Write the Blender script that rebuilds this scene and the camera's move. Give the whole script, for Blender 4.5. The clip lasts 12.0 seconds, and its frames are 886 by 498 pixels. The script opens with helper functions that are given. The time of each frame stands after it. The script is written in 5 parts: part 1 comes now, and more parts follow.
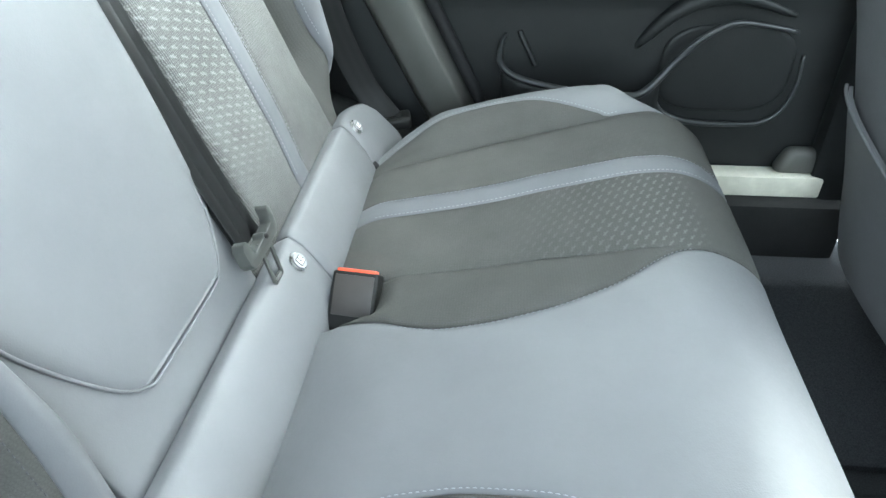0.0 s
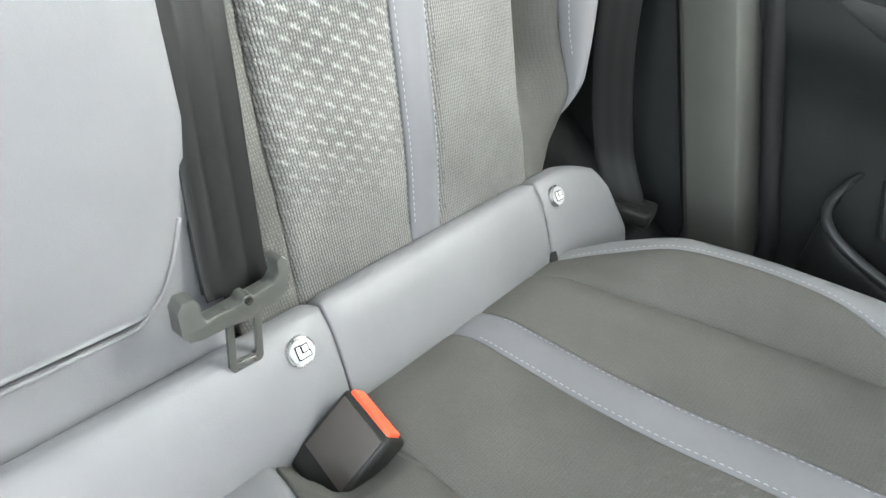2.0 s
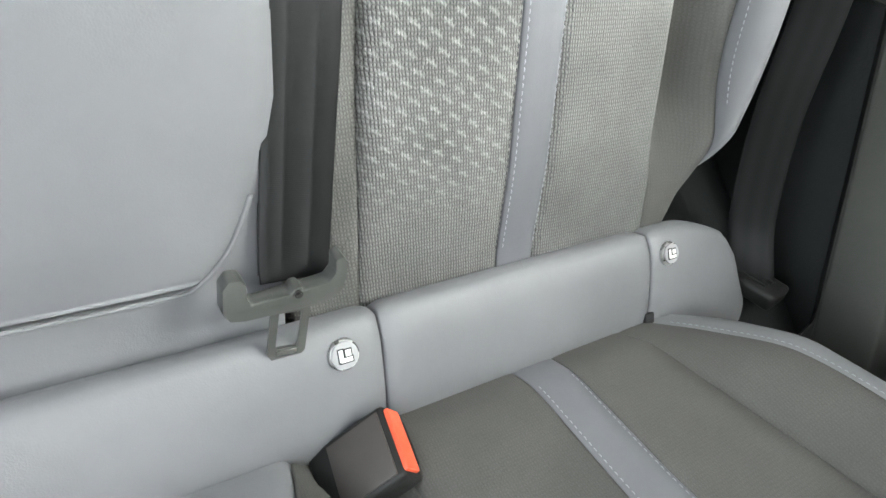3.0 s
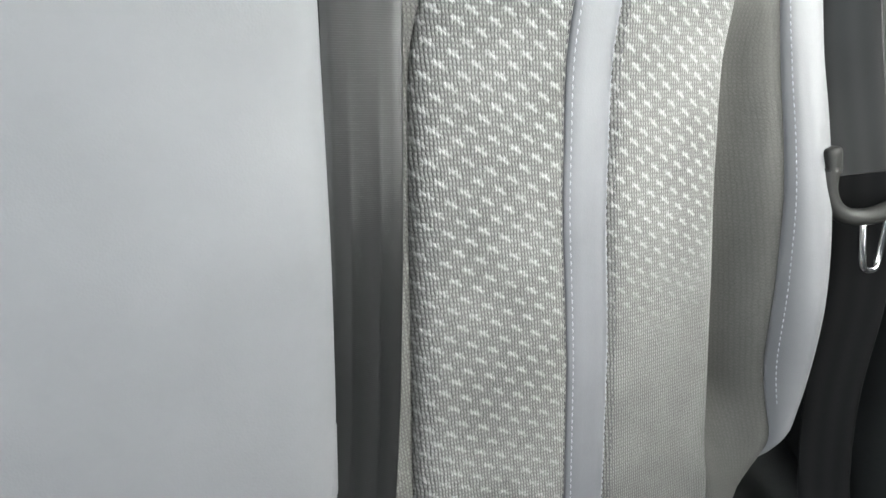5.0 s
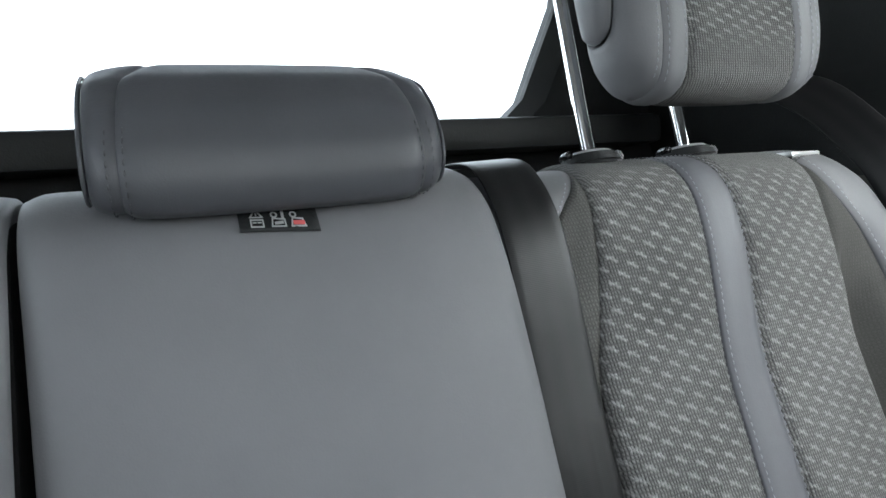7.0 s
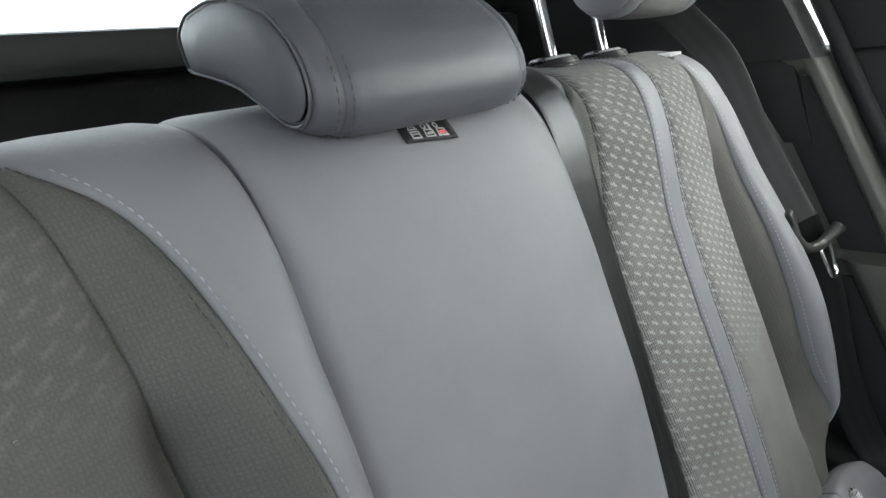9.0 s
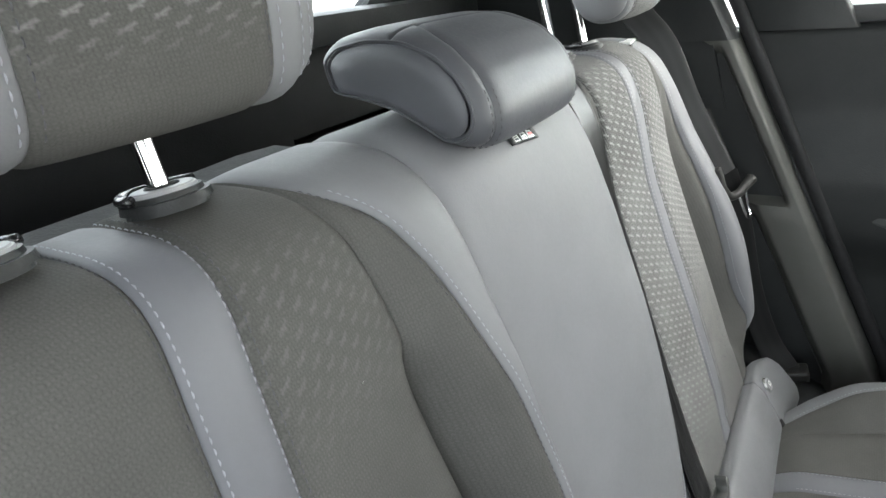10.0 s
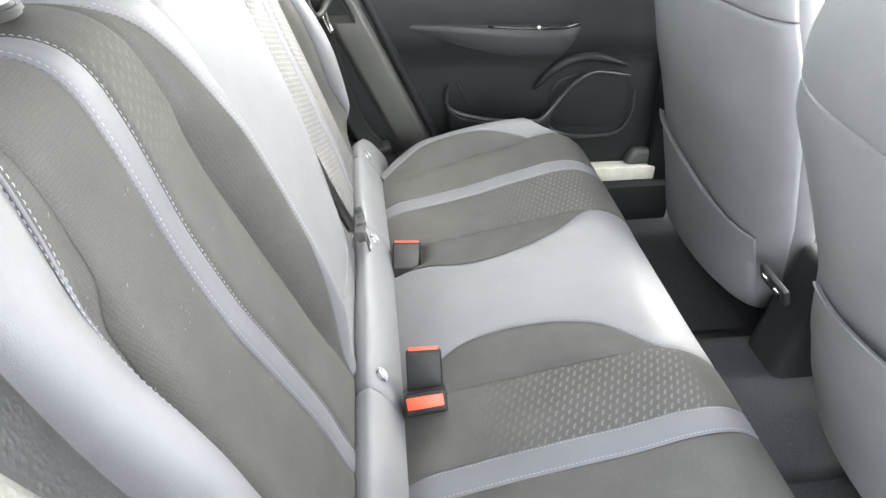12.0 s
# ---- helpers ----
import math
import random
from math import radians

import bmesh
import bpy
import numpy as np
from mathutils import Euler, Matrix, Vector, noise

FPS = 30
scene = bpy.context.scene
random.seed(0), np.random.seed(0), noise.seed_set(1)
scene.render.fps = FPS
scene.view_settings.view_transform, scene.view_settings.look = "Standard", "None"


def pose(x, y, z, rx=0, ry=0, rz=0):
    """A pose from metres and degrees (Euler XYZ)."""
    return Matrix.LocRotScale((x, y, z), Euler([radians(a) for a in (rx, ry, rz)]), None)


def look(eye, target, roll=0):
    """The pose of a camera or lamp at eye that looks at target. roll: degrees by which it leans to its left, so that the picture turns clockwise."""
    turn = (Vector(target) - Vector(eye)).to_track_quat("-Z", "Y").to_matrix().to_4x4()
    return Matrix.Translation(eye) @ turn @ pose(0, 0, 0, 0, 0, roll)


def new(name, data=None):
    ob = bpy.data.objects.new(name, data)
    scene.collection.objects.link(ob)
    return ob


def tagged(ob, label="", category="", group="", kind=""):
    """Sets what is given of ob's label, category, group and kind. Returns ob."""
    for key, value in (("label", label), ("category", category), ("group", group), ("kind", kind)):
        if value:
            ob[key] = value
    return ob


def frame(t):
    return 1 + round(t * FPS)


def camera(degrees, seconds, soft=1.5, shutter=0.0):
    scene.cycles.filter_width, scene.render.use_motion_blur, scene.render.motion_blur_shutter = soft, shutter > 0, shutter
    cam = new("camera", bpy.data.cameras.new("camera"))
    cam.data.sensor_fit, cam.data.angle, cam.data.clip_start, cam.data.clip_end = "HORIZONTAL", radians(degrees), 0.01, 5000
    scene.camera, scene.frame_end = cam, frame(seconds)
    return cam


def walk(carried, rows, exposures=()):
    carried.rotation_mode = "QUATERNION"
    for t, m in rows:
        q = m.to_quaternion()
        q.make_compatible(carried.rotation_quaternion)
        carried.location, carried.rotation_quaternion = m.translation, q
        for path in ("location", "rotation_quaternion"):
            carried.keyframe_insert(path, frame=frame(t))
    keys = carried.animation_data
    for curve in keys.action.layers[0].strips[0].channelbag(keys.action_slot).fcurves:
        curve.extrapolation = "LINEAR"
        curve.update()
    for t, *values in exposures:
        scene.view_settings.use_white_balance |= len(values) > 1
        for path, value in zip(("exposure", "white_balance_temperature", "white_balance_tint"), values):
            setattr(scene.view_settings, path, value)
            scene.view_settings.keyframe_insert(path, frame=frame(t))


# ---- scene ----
cam = camera(69.7, 12.0)
PATH = [
    (0, (0.228, -0.357, 0.838), (0.035, 1.215, -0.383), -1.8),
    (0.5, (0.251, -0.254, 0.811), (-0.024, 1.315, -0.398), -2.6),
    (1, (0.253, -0.125, 0.758), (-0.083, 1.443, -0.438), 3.4),
    (1.5, (0.239, -0.077, 0.765), (-0.435, 1.368, -0.443), 7.2),
    (2, (0.239, -0.02, 0.759), (-0.66, 1.24, -0.507), 11.9),
    (2.5, (0.239, 0.025, 0.759), (-0.809, 1.04, -0.61), 15.8),
    (4.3, (0.169, 0.041, 0.844), (-1.042, 0.933, -0.474), 15.7),
    (4.5, (0.176, 0.058, 0.873), (-1.14, 0.871, -0.395), 10.5),
    (5, (0.16, 0.04, 0.882), (-1.317, 0.947, -0.116), 9.1),
    (5.5, (0.201, 0.034, 0.884), (-1.525, 0.869, 0.317), 1.2),
    (6, (0.18, 0.014, 0.919), (-1.592, 0.862, 0.547), -1.4),
    (6.5, (0.187, -0.006, 0.93), (-1.648, 0.775, 0.779), -5.1),
    (6.7, (0.186, -0.027, 0.93), (-1.661, 0.729, 0.801), -4.8),
    (8.3, (0.12, -0.185, 0.959), (-1.411, 1.007, 0.474), -4.3),
    (8.5, (0.133, -0.214, 0.945), (-1.38, 1.02, 0.51), -6.5),
    (9, (0.106, -0.299, 0.972), (-1.224, 1.077, 0.391), -6.0),
    (9.5, (0.074, -0.401, 1.007), (-1.154, 1.036, 0.354), -6.8),
    (10, (0.044, -0.489, 1.052), (-0.969, 1.053, 0.279), -5.8),
    (10.5, (0.031, -0.58, 1.083), (-0.614, 1.041, 0.105), -2.7),
    (11, (0.008, -0.636, 1.115), (-0.327, 0.978, -0.018), -1.9),
    (11.5, (0.018, -0.703, 1.1), (0.007, 0.931, -0.053), 0.3),
    (12, (0.01, -0.797, 1.102), (0.21, 0.789, -0.1), 0.9),
]
walk(cam, [(t, look(eye, target, roll)) for t, eye, target, roll in PATH],
     exposures=[(0, 4.92, 5950, -3), (0.5, 5.08, 6500, 2), (1, 5.39, 6600, 4), (1.5, 5.25, 6600, 4), (2, 4.99, 6550, 4), (2.5, 4.77, 6550, 4), (4.5, 4.47, 6550, 5), (5, 4.33, 6550, 5), (5.5, 4.05, 6450, 6), (6, 3.94, 6300, 6), (6.5, 3.00, 6150, 6), (8.5, 3.34, 6400, 6), (9.5, 3.81, 6550, 6), (10.5, 4.20, 6600, 6), (11, 4.51, 6650, 7), (12, 5.19, 6700, 9)])

# ---- daylight ----
world = bpy.data.worlds.new("overcast_sky")
scene.world = world
world.use_nodes = True
wn = world.node_tree
sky = wn.nodes.new("ShaderNodeTexSky")
sky.sky_type = "NISHITA"
sky.sun_disc = False
sky.sun_elevation = radians(42)
sky.sun_rotation = radians(58)
sky.air_density = 1.0
sky.dust_density = 2.0
wn.nodes["Background"].inputs["Strength"].default_value = 0.14
haze = wn.nodes.new("ShaderNodeHueSaturation")
haze.inputs["Saturation"].default_value = 0.24
wn.links.new(sky.outputs["Color"], haze.inputs["Color"])
wn.links.new(haze.outputs["Color"], wn.nodes["Background"].inputs["Color"])

sun_data = bpy.data.lights.new("sun", "SUN")
sun_data.energy = 0.55
sun_data.angle = radians(60)
sun_data.color = (1.0, 0.99, 0.975)
sun = new("sun", sun_data)
sun.matrix_world = look((1.1, 0.6, 1.1), (0, 0, 0))


# ---- materials ----
class Nodes:
    """A short way to write node materials."""

    def __init__(self, name, rough=0.5, metal=0.0, spec=0.5):
        self.m = bpy.data.materials.new(name)
        self.m.use_nodes = True
        self.t = self.m.node_tree
        self.b = self.t.nodes["Principled BSDF"]
        self.b.inputs["Roughness"].default_value = rough
        self.b.inputs["Metallic"].default_value = metal
        self.b.inputs["Specular IOR Level"].default_value = spec

    def add(self, kind, operation="", use_clamp=False, data_type="", feature="", attribute_name=""):
        n = self.t.nodes.new(kind)
        if operation:
            n.operation = operation
            n.use_clamp = use_clamp
        if data_type:
            n.data_type = data_type
        if feature:
            n.feature = feature
        if attribute_name:
            n.attribute_name = attribute_name
        return n

    def put(self, socket, value):
        if hasattr(value, "is_output"):
            self.t.links.new(value, socket)
        else:
            socket.default_value = value

    def math(self, op, a, b=0.0, c=None, clamp=False):
        n = self.add("ShaderNodeMath", operation=op, use_clamp=clamp)
        self.put(n.inputs[0], a)
        self.put(n.inputs[1], b)
        if c is not None:
            self.put(n.inputs[2], c)
        return n.outputs[0]

    def mix(self, f, a, b):
        n = self.add("ShaderNodeMix", data_type="RGBA")
        self.put(n.inputs["Factor"], f)
        self.put(n.inputs[6], a)
        self.put(n.inputs[7], b)
        return n.outputs[2]

    def place(self):
        return self.add("ShaderNodeTexCoord").outputs["Object"]

    def noise(self, scale, detail=3.0, rough=0.55, vec=None):
        n = self.add("ShaderNodeTexNoise")
        n.inputs["Scale"].default_value = scale
        n.inputs["Detail"].default_value = detail
        n.inputs["Roughness"].default_value = rough
        self.put(n.inputs["Vector"], vec if vec is not None else self.place())
        return n.outputs["Fac"]

    def cells(self, scale, feature="F1"):
        n = self.add("ShaderNodeTexVoronoi", feature=feature)
        n.inputs["Scale"].default_value = scale
        self.put(n.inputs["Vector"], self.place())
        return n.outputs["Distance"]

    def span(self, v, a, b, c=0.0, d=1.0):
        n = self.add("ShaderNodeMapRange")
        self.put(n.inputs["Value"], v)
        for i, k in enumerate((a, b, c, d)):
            n.inputs[i + 1].default_value = k
        return n.outputs["Result"]

    def bump(self, height, strength=0.3, dist=0.001, over=None):
        n = self.add("ShaderNodeBump")
        n.inputs["Strength"].default_value = strength
        n.inputs["Distance"].default_value = dist
        self.put(n.inputs["Height"], height)
        if over is not None:
            self.put(n.inputs["Normal"], over)
        return n.outputs["Normal"]

    def done(self, color=None, rough=None, normal=None):
        if color is not None:
            self.put(self.b.inputs["Base Color"], color)
        if rough is not None:
            self.put(self.b.inputs["Roughness"], rough)
        if normal is not None:
            self.put(self.b.inputs["Normal"], normal)
        return self.m


def rgb(r, g, b):
    return (r, g, b, 1.0)


def grained(name, dark, light, rough=0.5, grain=700, bump=0.25, depth=0.0006, blotch=9, spec=0.5):
    """A pebbled skin: leatherette or moulded plastic."""
    k = Nodes(name, rough, 0.0, spec)
    wide = k.span(k.noise(blotch, 4), 0.3, 0.7)
    fine = k.noise(grain * 0.35, 2)
    col = k.mix(wide, rgb(*dark), rgb(*light))
    r = k.math("ADD", k.math("MULTIPLY", fine, 0.14), rough - 0.07)
    h = k.math("ADD", k.cells(grain), k.math("MULTIPLY", fine, 0.6))
    soft = k.bump(k.noise(26, 3), 0.12, 0.004)
    return k.done(col, r, k.bump(h, bump, depth, soft))


def plain(name, color, rough=0.5, metal=0.0, blotch=30, vary=0.12, spec=0.5):
    k = Nodes(name, rough, metal, spec)
    f = k.span(k.noise(blotch, 4), 0.3, 0.7)
    a = [c * (1 - vary) for c in color]
    b = [min(1, c * (1 + vary)) for c in color]
    return k.done(k.mix(f, rgb(*a), rgb(*b)), k.math("ADD", k.math("MULTIPLY", k.noise(blotch * 6, 2), 0.15), max(0, rough - 0.07)))


def box_mark(k, x, y, cx, cy, turn, half_l, half_w):
    """1 inside a soft slanted bar at (cx, cy), in metres."""
    c, s = math.cos(radians(turn)), math.sin(radians(turn))
    dx, dy = k.math("SUBTRACT", x, cx), k.math("SUBTRACT", y, cy)
    u = k.math("ABSOLUTE", k.math("ADD", k.math("MULTIPLY", dx, c), k.math("MULTIPLY", dy, s)))
    v = k.math("ABSOLUTE", k.math("SUBTRACT", k.math("MULTIPLY", dy, c), k.math("MULTIPLY", dx, s)))
    d = k.math("MAXIMUM", k.math("SUBTRACT", u, half_l), k.math("SUBTRACT", v, half_w))
    return k.span(d, 0.0008, -0.0005)


def woven(name, dark, light, thread, marks=True, rib=0.5, slant=0.12, turn=1, relief=0.5, mesh=0.6):
    """Seat cloth: a basket weave with fine ribs, and rows of light barbed ticks woven into it, as strong as the fade
    attribute sets them.
    """
    k = Nodes(name, 0.85, 0.0, 0.25)
    uv = k.add("ShaderNodeUVMap").outputs["UV"]
    parts = k.add("ShaderNodeSeparateXYZ")
    k.put(parts.inputs[0], uv)
    y, w = parts.outputs[0], parts.outputs[1]
    drift = k.math("MULTIPLY", k.math("SUBTRACT", k.noise(170, 2), 0.5), 0.0022)
    slanted = k.math("ADD", k.math("ADD", y, k.math("MULTIPLY", w, slant)), drift)
    wave = k.math("ABSOLUTE", k.math("SINE", k.math("MULTIPLY", slanted, math.pi / 0.0023)))
    ribs = k.math("SUBTRACT", k.math("MULTIPLY", k.math("POWER", wave, 0.7), 2.0), 1.0)
    cross = k.math("SINE", k.math("MULTIPLY", k.math("SUBTRACT", w, drift), 2 * math.pi / 0.0029))
    basket = k.math("MULTIPLY", ribs, cross)
    weave = k.math("ADD", k.math("MULTIPLY", ribs, 0.55 * rib), k.math("MULTIPLY", basket, mesh * rib))
    fuzz = k.noise(900, 3)
    weave = k.math("ADD", weave, k.math("MULTIPLY", fuzz, 1.1))
    wide = k.span(k.noise(14, 4), 0.3, 0.7)
    base = k.mix(k.span(weave, -0.2 * rib, 0.85 + 0.35 * rib), rgb(*dark), rgb(*light))
    base = k.mix(k.math("MULTIPLY", wide, 0.35), base, rgb(*[c * 0.8 for c in dark]))
    height = weave
    if marks:
        fade = k.add("ShaderNodeAttribute", attribute_name="fade").outputs["Fac"]
        # two interleaved skewed lattices, one tick in each cell
        pitch, row, lean = 0.0240, 0.0118, 1.47
        total = None
        for along, up in ((0.0, 0.0), (0.0087, 0.0059)):
            v = k.math("SUBTRACT", k.math("MULTIPLY", w, turn), up)
            py = k.math("MULTIPLY", k.math("SUBTRACT", k.math("FRACT", k.math("DIVIDE", v, row)), 0.5), row)
            skewed = k.math("SUBTRACT", k.math("SUBTRACT", y, along), k.math("MULTIPLY", v, lean))
            px = k.math("MULTIPLY", k.math("SUBTRACT", k.math("FRACT", k.math("DIVIDE", skewed, pitch)), 0.5), pitch)
            px = k.math("ADD", px, k.math("MULTIPLY", py, lean))
            for x, up_by, angle, half_l, half_w in ((0.0, 0.0, -33, 0.0045, 0.0008), (-0.0008, 0.0008, 3, 0.0027, 0.0007)):
                bar = box_mark(k, px, py, x, up_by, angle, half_l, half_w)
                total = bar if total is None else k.math("MAXIMUM", total, bar)
        worn = k.span(k.noise(260, 2), 0.25, 0.6, 0.4, 1.0)
        total = k.math("MULTIPLY", k.math("MULTIPLY", total, fade), worn)
        total = k.math("MULTIPLY", total, k.span(weave, -0.2, 1.2, 0.5, 1.0))
        base = k.mix(total, base, rgb(*thread))
        height = k.math("ADD", height, k.math("MULTIPLY", total, 1.2))
    return k.done(base, None, k.bump(height, relief, 0.0006, k.bump(k.noise(20, 3), 0.15, 0.004)))


def webbing_mat(name):
    k = Nodes(name, 0.36, 0.0, 0.24)
    uv = k.add("ShaderNodeUVMap").outputs["UV"]
    parts = k.add("ShaderNodeSeparateXYZ")
    k.put(parts.inputs[0], uv)
    cross = k.math("SINE", k.math("MULTIPLY", parts.outputs[1], 2 * math.pi / 0.0012))
    bands = k.math("SINE", k.math("MULTIPLY", parts.outputs[0], 2 * math.pi / 0.0155))
    col = k.mix(k.span(bands, -1, 1), rgb(0.007, 0.0072, 0.0075), rgb(0.0105, 0.0105, 0.0107))
    h = k.math("ADD", cross, k.math("MULTIPLY", bands, 0.4))
    return k.done(col, k.math("ADD", k.math("MULTIPLY", k.noise(60, 3), 0.10), 0.31), k.bump(h, 0.08, 0.0003))


LEATHER = grained("grey_leatherette", (0.125, 0.127, 0.134), (0.148, 0.150, 0.158), 0.6, 800, 0.14, 0.0004, spec=0.6)
LEATHER_PALE = grained("blue_grey_leatherette", (0.100, 0.102, 0.112), (0.119, 0.121, 0.132), 0.6, 800, 0.14, 0.0004, spec=0.6)
LEATHER_DARK = grained("dark_grey_leatherette", (0.052, 0.054, 0.061), (0.068, 0.07, 0.079), 0.52, 800, 0.14, 0.0004)
CLOTH = woven("patterned_seat_cloth", (0.012, 0.0119, 0.0117), (0.205, 0.204, 0.198), (0.31, 0.31, 0.305), True, 1.15, 0.10, 1, 0.6, 0.35)
# CLOTH again, darker and flatter: weaker light and sheen put into its colours
CLOTH_DIM = woven("dimmed_seat_cloth", (0.043, 0.0426, 0.040), (0.094, 0.093, 0.087), (0.18, 0.18, 0.174), True, 0.22, 0.12, -1, 0.3)
CLOTH_PLAIN = woven("ribbed_seat_cloth", (0.026, 0.0258, 0.025), (0.150, 0.149, 0.141), (0.5, 0.5, 0.5), False, 0.55, 0.12, 1, 0.45)
WEB = webbing_mat("black_belt_webbing")
TRIM = grained("black_moulded_plastic", (0.0138, 0.015, 0.0154), (0.020, 0.0215, 0.0222), 0.5, 500, 0.3, 0.0006, spec=0.26)
TRIM_GREY = grained("grey_moulded_plastic", (0.066, 0.066, 0.060), (0.086, 0.086, 0.078), 0.5, 500, 0.3, 0.0006)
TRIM_SOFT = grained("charcoal_padded_vinyl", (0.033, 0.034, 0.035), (0.046, 0.047, 0.048), 0.5, 600, 0.3, 0.0006, spec=0.35)
GLOSS = plain("glossy_black_plastic", (0.012, 0.012, 0.013), 0.25)
BUCKLE = grained("black_buckle_plastic", (0.012, 0.012, 0.012), (0.018, 0.018, 0.017), 0.5, 900, 0.2, 0.0003, spec=0.3)
# the plate is black plastic; brown-grey puts its reflected light into the colour
FACE_GLARE = plain("brown_grey_face_glare", (0.058, 0.051, 0.047), 0.4)
GUNMETAL = plain("grey_tongue_cover", (0.062, 0.064, 0.060), 0.35, 0.1)
SIGN_BLUE = plain("blue_sign_paint", (0.3, 0.48, 0.58), 0.5)
BLACK_BOARD = grained("matt_black_board", (0.010, 0.0105, 0.011), (0.018, 0.0185, 0.019), 0.7, 500, 0.3, 0.0006, spec=0.2)
PALE_CAP = plain("pale_satin_plastic", (0.30, 0.30, 0.305), 0.4)
LINT = plain("pale_lint", (0.21, 0.207, 0.2), 0.9, 0, 300)
CHROME = plain("chrome", (0.8, 0.8, 0.8), 0.12, 1.0)
STEEL = plain("brushed_steel", (0.55, 0.55, 0.54), 0.28, 1.0)
RED = plain("orange_red_plastic", (0.76, 0.1, 0.045), 0.4)
WHITE = plain("white_print", (0.72, 0.72, 0.71), 0.35)
SILVER = plain("silver_print", (0.7, 0.7, 0.7), 0.3, 0.6)
REDPRINT = plain("red_print", (0.65, 0.12, 0.12), 0.5)
THREAD = plain("pale_stitching_thread", (0.25, 0.255, 0.28), 0.6, 0, 300)
RIM = grained("satin_black_rim", (0.024, 0.026, 0.027), (0.036, 0.038, 0.04), 0.38, 500, 0.15, 0.0004)
THREAD_DARK = plain("dark_stitching_thread", (0.05, 0.05, 0.055), 0.6, 0, 300)
SEAM = plain("black_seam", (0.008, 0.008, 0.009), 0.8)
PAINT = plain("cream_sill_paint", (0.62, 0.61, 0.52), 0.3)
CARPET = Nodes("black_carpet", 0.95, 0, 0.1)
CARPET = CARPET.done(CARPET.mix(CARPET.span(CARPET.noise(500, 3), 0.3, 0.7), rgb(0.026, 0.0275, 0.031), rgb(0.064, 0.067, 0.073)),
                     None, CARPET.bump(CARPET.noise(700, 3), 0.8, 0.003))
HEADLINER = plain("grey_headliner", (0.32, 0.32, 0.31), 0.9, 0, 200)
CONCRETE = Nodes("pale_paving", 0.85, 0, 0.3)
CONCRETE = CONCRETE.done(CONCRETE.mix(CONCRETE.span(CONCRETE.noise(2, 6), 0.3, 0.7), rgb(0.34, 0.335, 0.32), rgb(0.46, 0.455, 0.44)), None,
                         CONCRETE.bump(CONCRETE.noise(60, 4), 0.4, 0.004))
GLASS = bpy.data.materials.new("clear_glass")
GLASS.use_nodes = True
gb = GLASS.node_tree.nodes["Principled BSDF"]
gb.inputs["Transmission Weight"].default_value = 1.0
gb.inputs["Roughness"].default_value = 0.02
gb.inputs["Base Color"].default_value = rgb(0.93, 0.96, 0.95)
gb.inputs["IOR"].default_value = 1.45


# ---- mesh tools ----
def thing(name, label, category, group="", at=(0, 0, 0)):
    ob = new(name)
    ob.location = at
    ob.empty_display_size = 0.05
    bpy.context.view_layer.update()
    return tagged(ob, label, category, group)


def mesh_object(name, verts, faces, mat, parent=None, label="", smooth=True, uvs=None, fade=None, sharp=None):
    me = bpy.data.meshes.new(name)
    me.from_pydata([tuple(v) for v in verts], [], faces)
    me.materials.append(mat)
    if smooth:
        me.polygons.foreach_set("use_smooth", [True] * len(me.polygons))
        if sharp:
            me.set_sharp_from_angle(angle=radians(sharp))
    if uvs is not None:
        layer = me.uv_layers.new(name="UVMap")
        idx = np.empty(len(me.loops), dtype=np.int32)
        me.loops.foreach_get("vertex_index", idx)
        layer.data.foreach_set("uv", np.asarray(uvs, dtype=np.float32)[idx].ravel())
    if fade is not None:
        me.attributes.new("fade", "FLOAT", "POINT").data.foreach_set("value", np.asarray(fade, dtype=np.float32))
    me.update()
    ob = new(name, me)
    if parent:
        ob.parent = parent
        ob.matrix_parent_inverse = parent.matrix_world.inverted()
    if label:
        ob["label"] = label
    return ob


def part(name, bm, mat, parent=None, label="", smooth=True, sharp=40):
    me = bpy.data.meshes.new(name)
    bmesh.ops.recalc_face_normals(bm, faces=bm.faces)
    bm.to_mesh(me)
    bm.free()
    me.materials.append(mat)
    if smooth:
        me.polygons.foreach_set("use_smooth", [True] * len(me.polygons))
        me.set_sharp_from_angle(angle=radians(sharp))
    ob = new(name, me)
    if parent:
        ob.parent = parent
        ob.matrix_parent_inverse = parent.matrix_world.inverted()
    if label:
        ob["label"] = label
    return ob


def block(size, m, bevel=0.003, seg=2, taper=(1, 1)):
    """A rounded block; taper narrows its top in x and y."""
    bm = bmesh.new()
    bmesh.ops.create_cube(bm, size=1)
    for v in bm.verts:
        k = taper if v.co.z > 0 else (1, 1)
        v.co = Vector((v.co.x * size[0] * k[0], v.co.y * size[1] * k[1], v.co.z * size[2]))
    if bevel:
        bmesh.ops.bevel(bm, geom=bm.edges[:], offset=bevel, segments=seg, profile=0.6, affect="EDGES")
    bm.transform(m)
    return bm


def drum(r0, r1, h, m, bevel=0.001, n=28):
    bm = bmesh.new()
    bmesh.ops.create_cone(bm, cap_ends=True, segments=n, radius1=r0, radius2=r1, depth=h)
    if bevel:
        rim = [e for e in bm.edges if abs(e.verts[0].co.z - e.verts[1].co.z) < 1e-6]
        bmesh.ops.bevel(bm, geom=rim, offset=bevel, segments=2, affect="EDGES")
    bm.transform(m)
    return bm


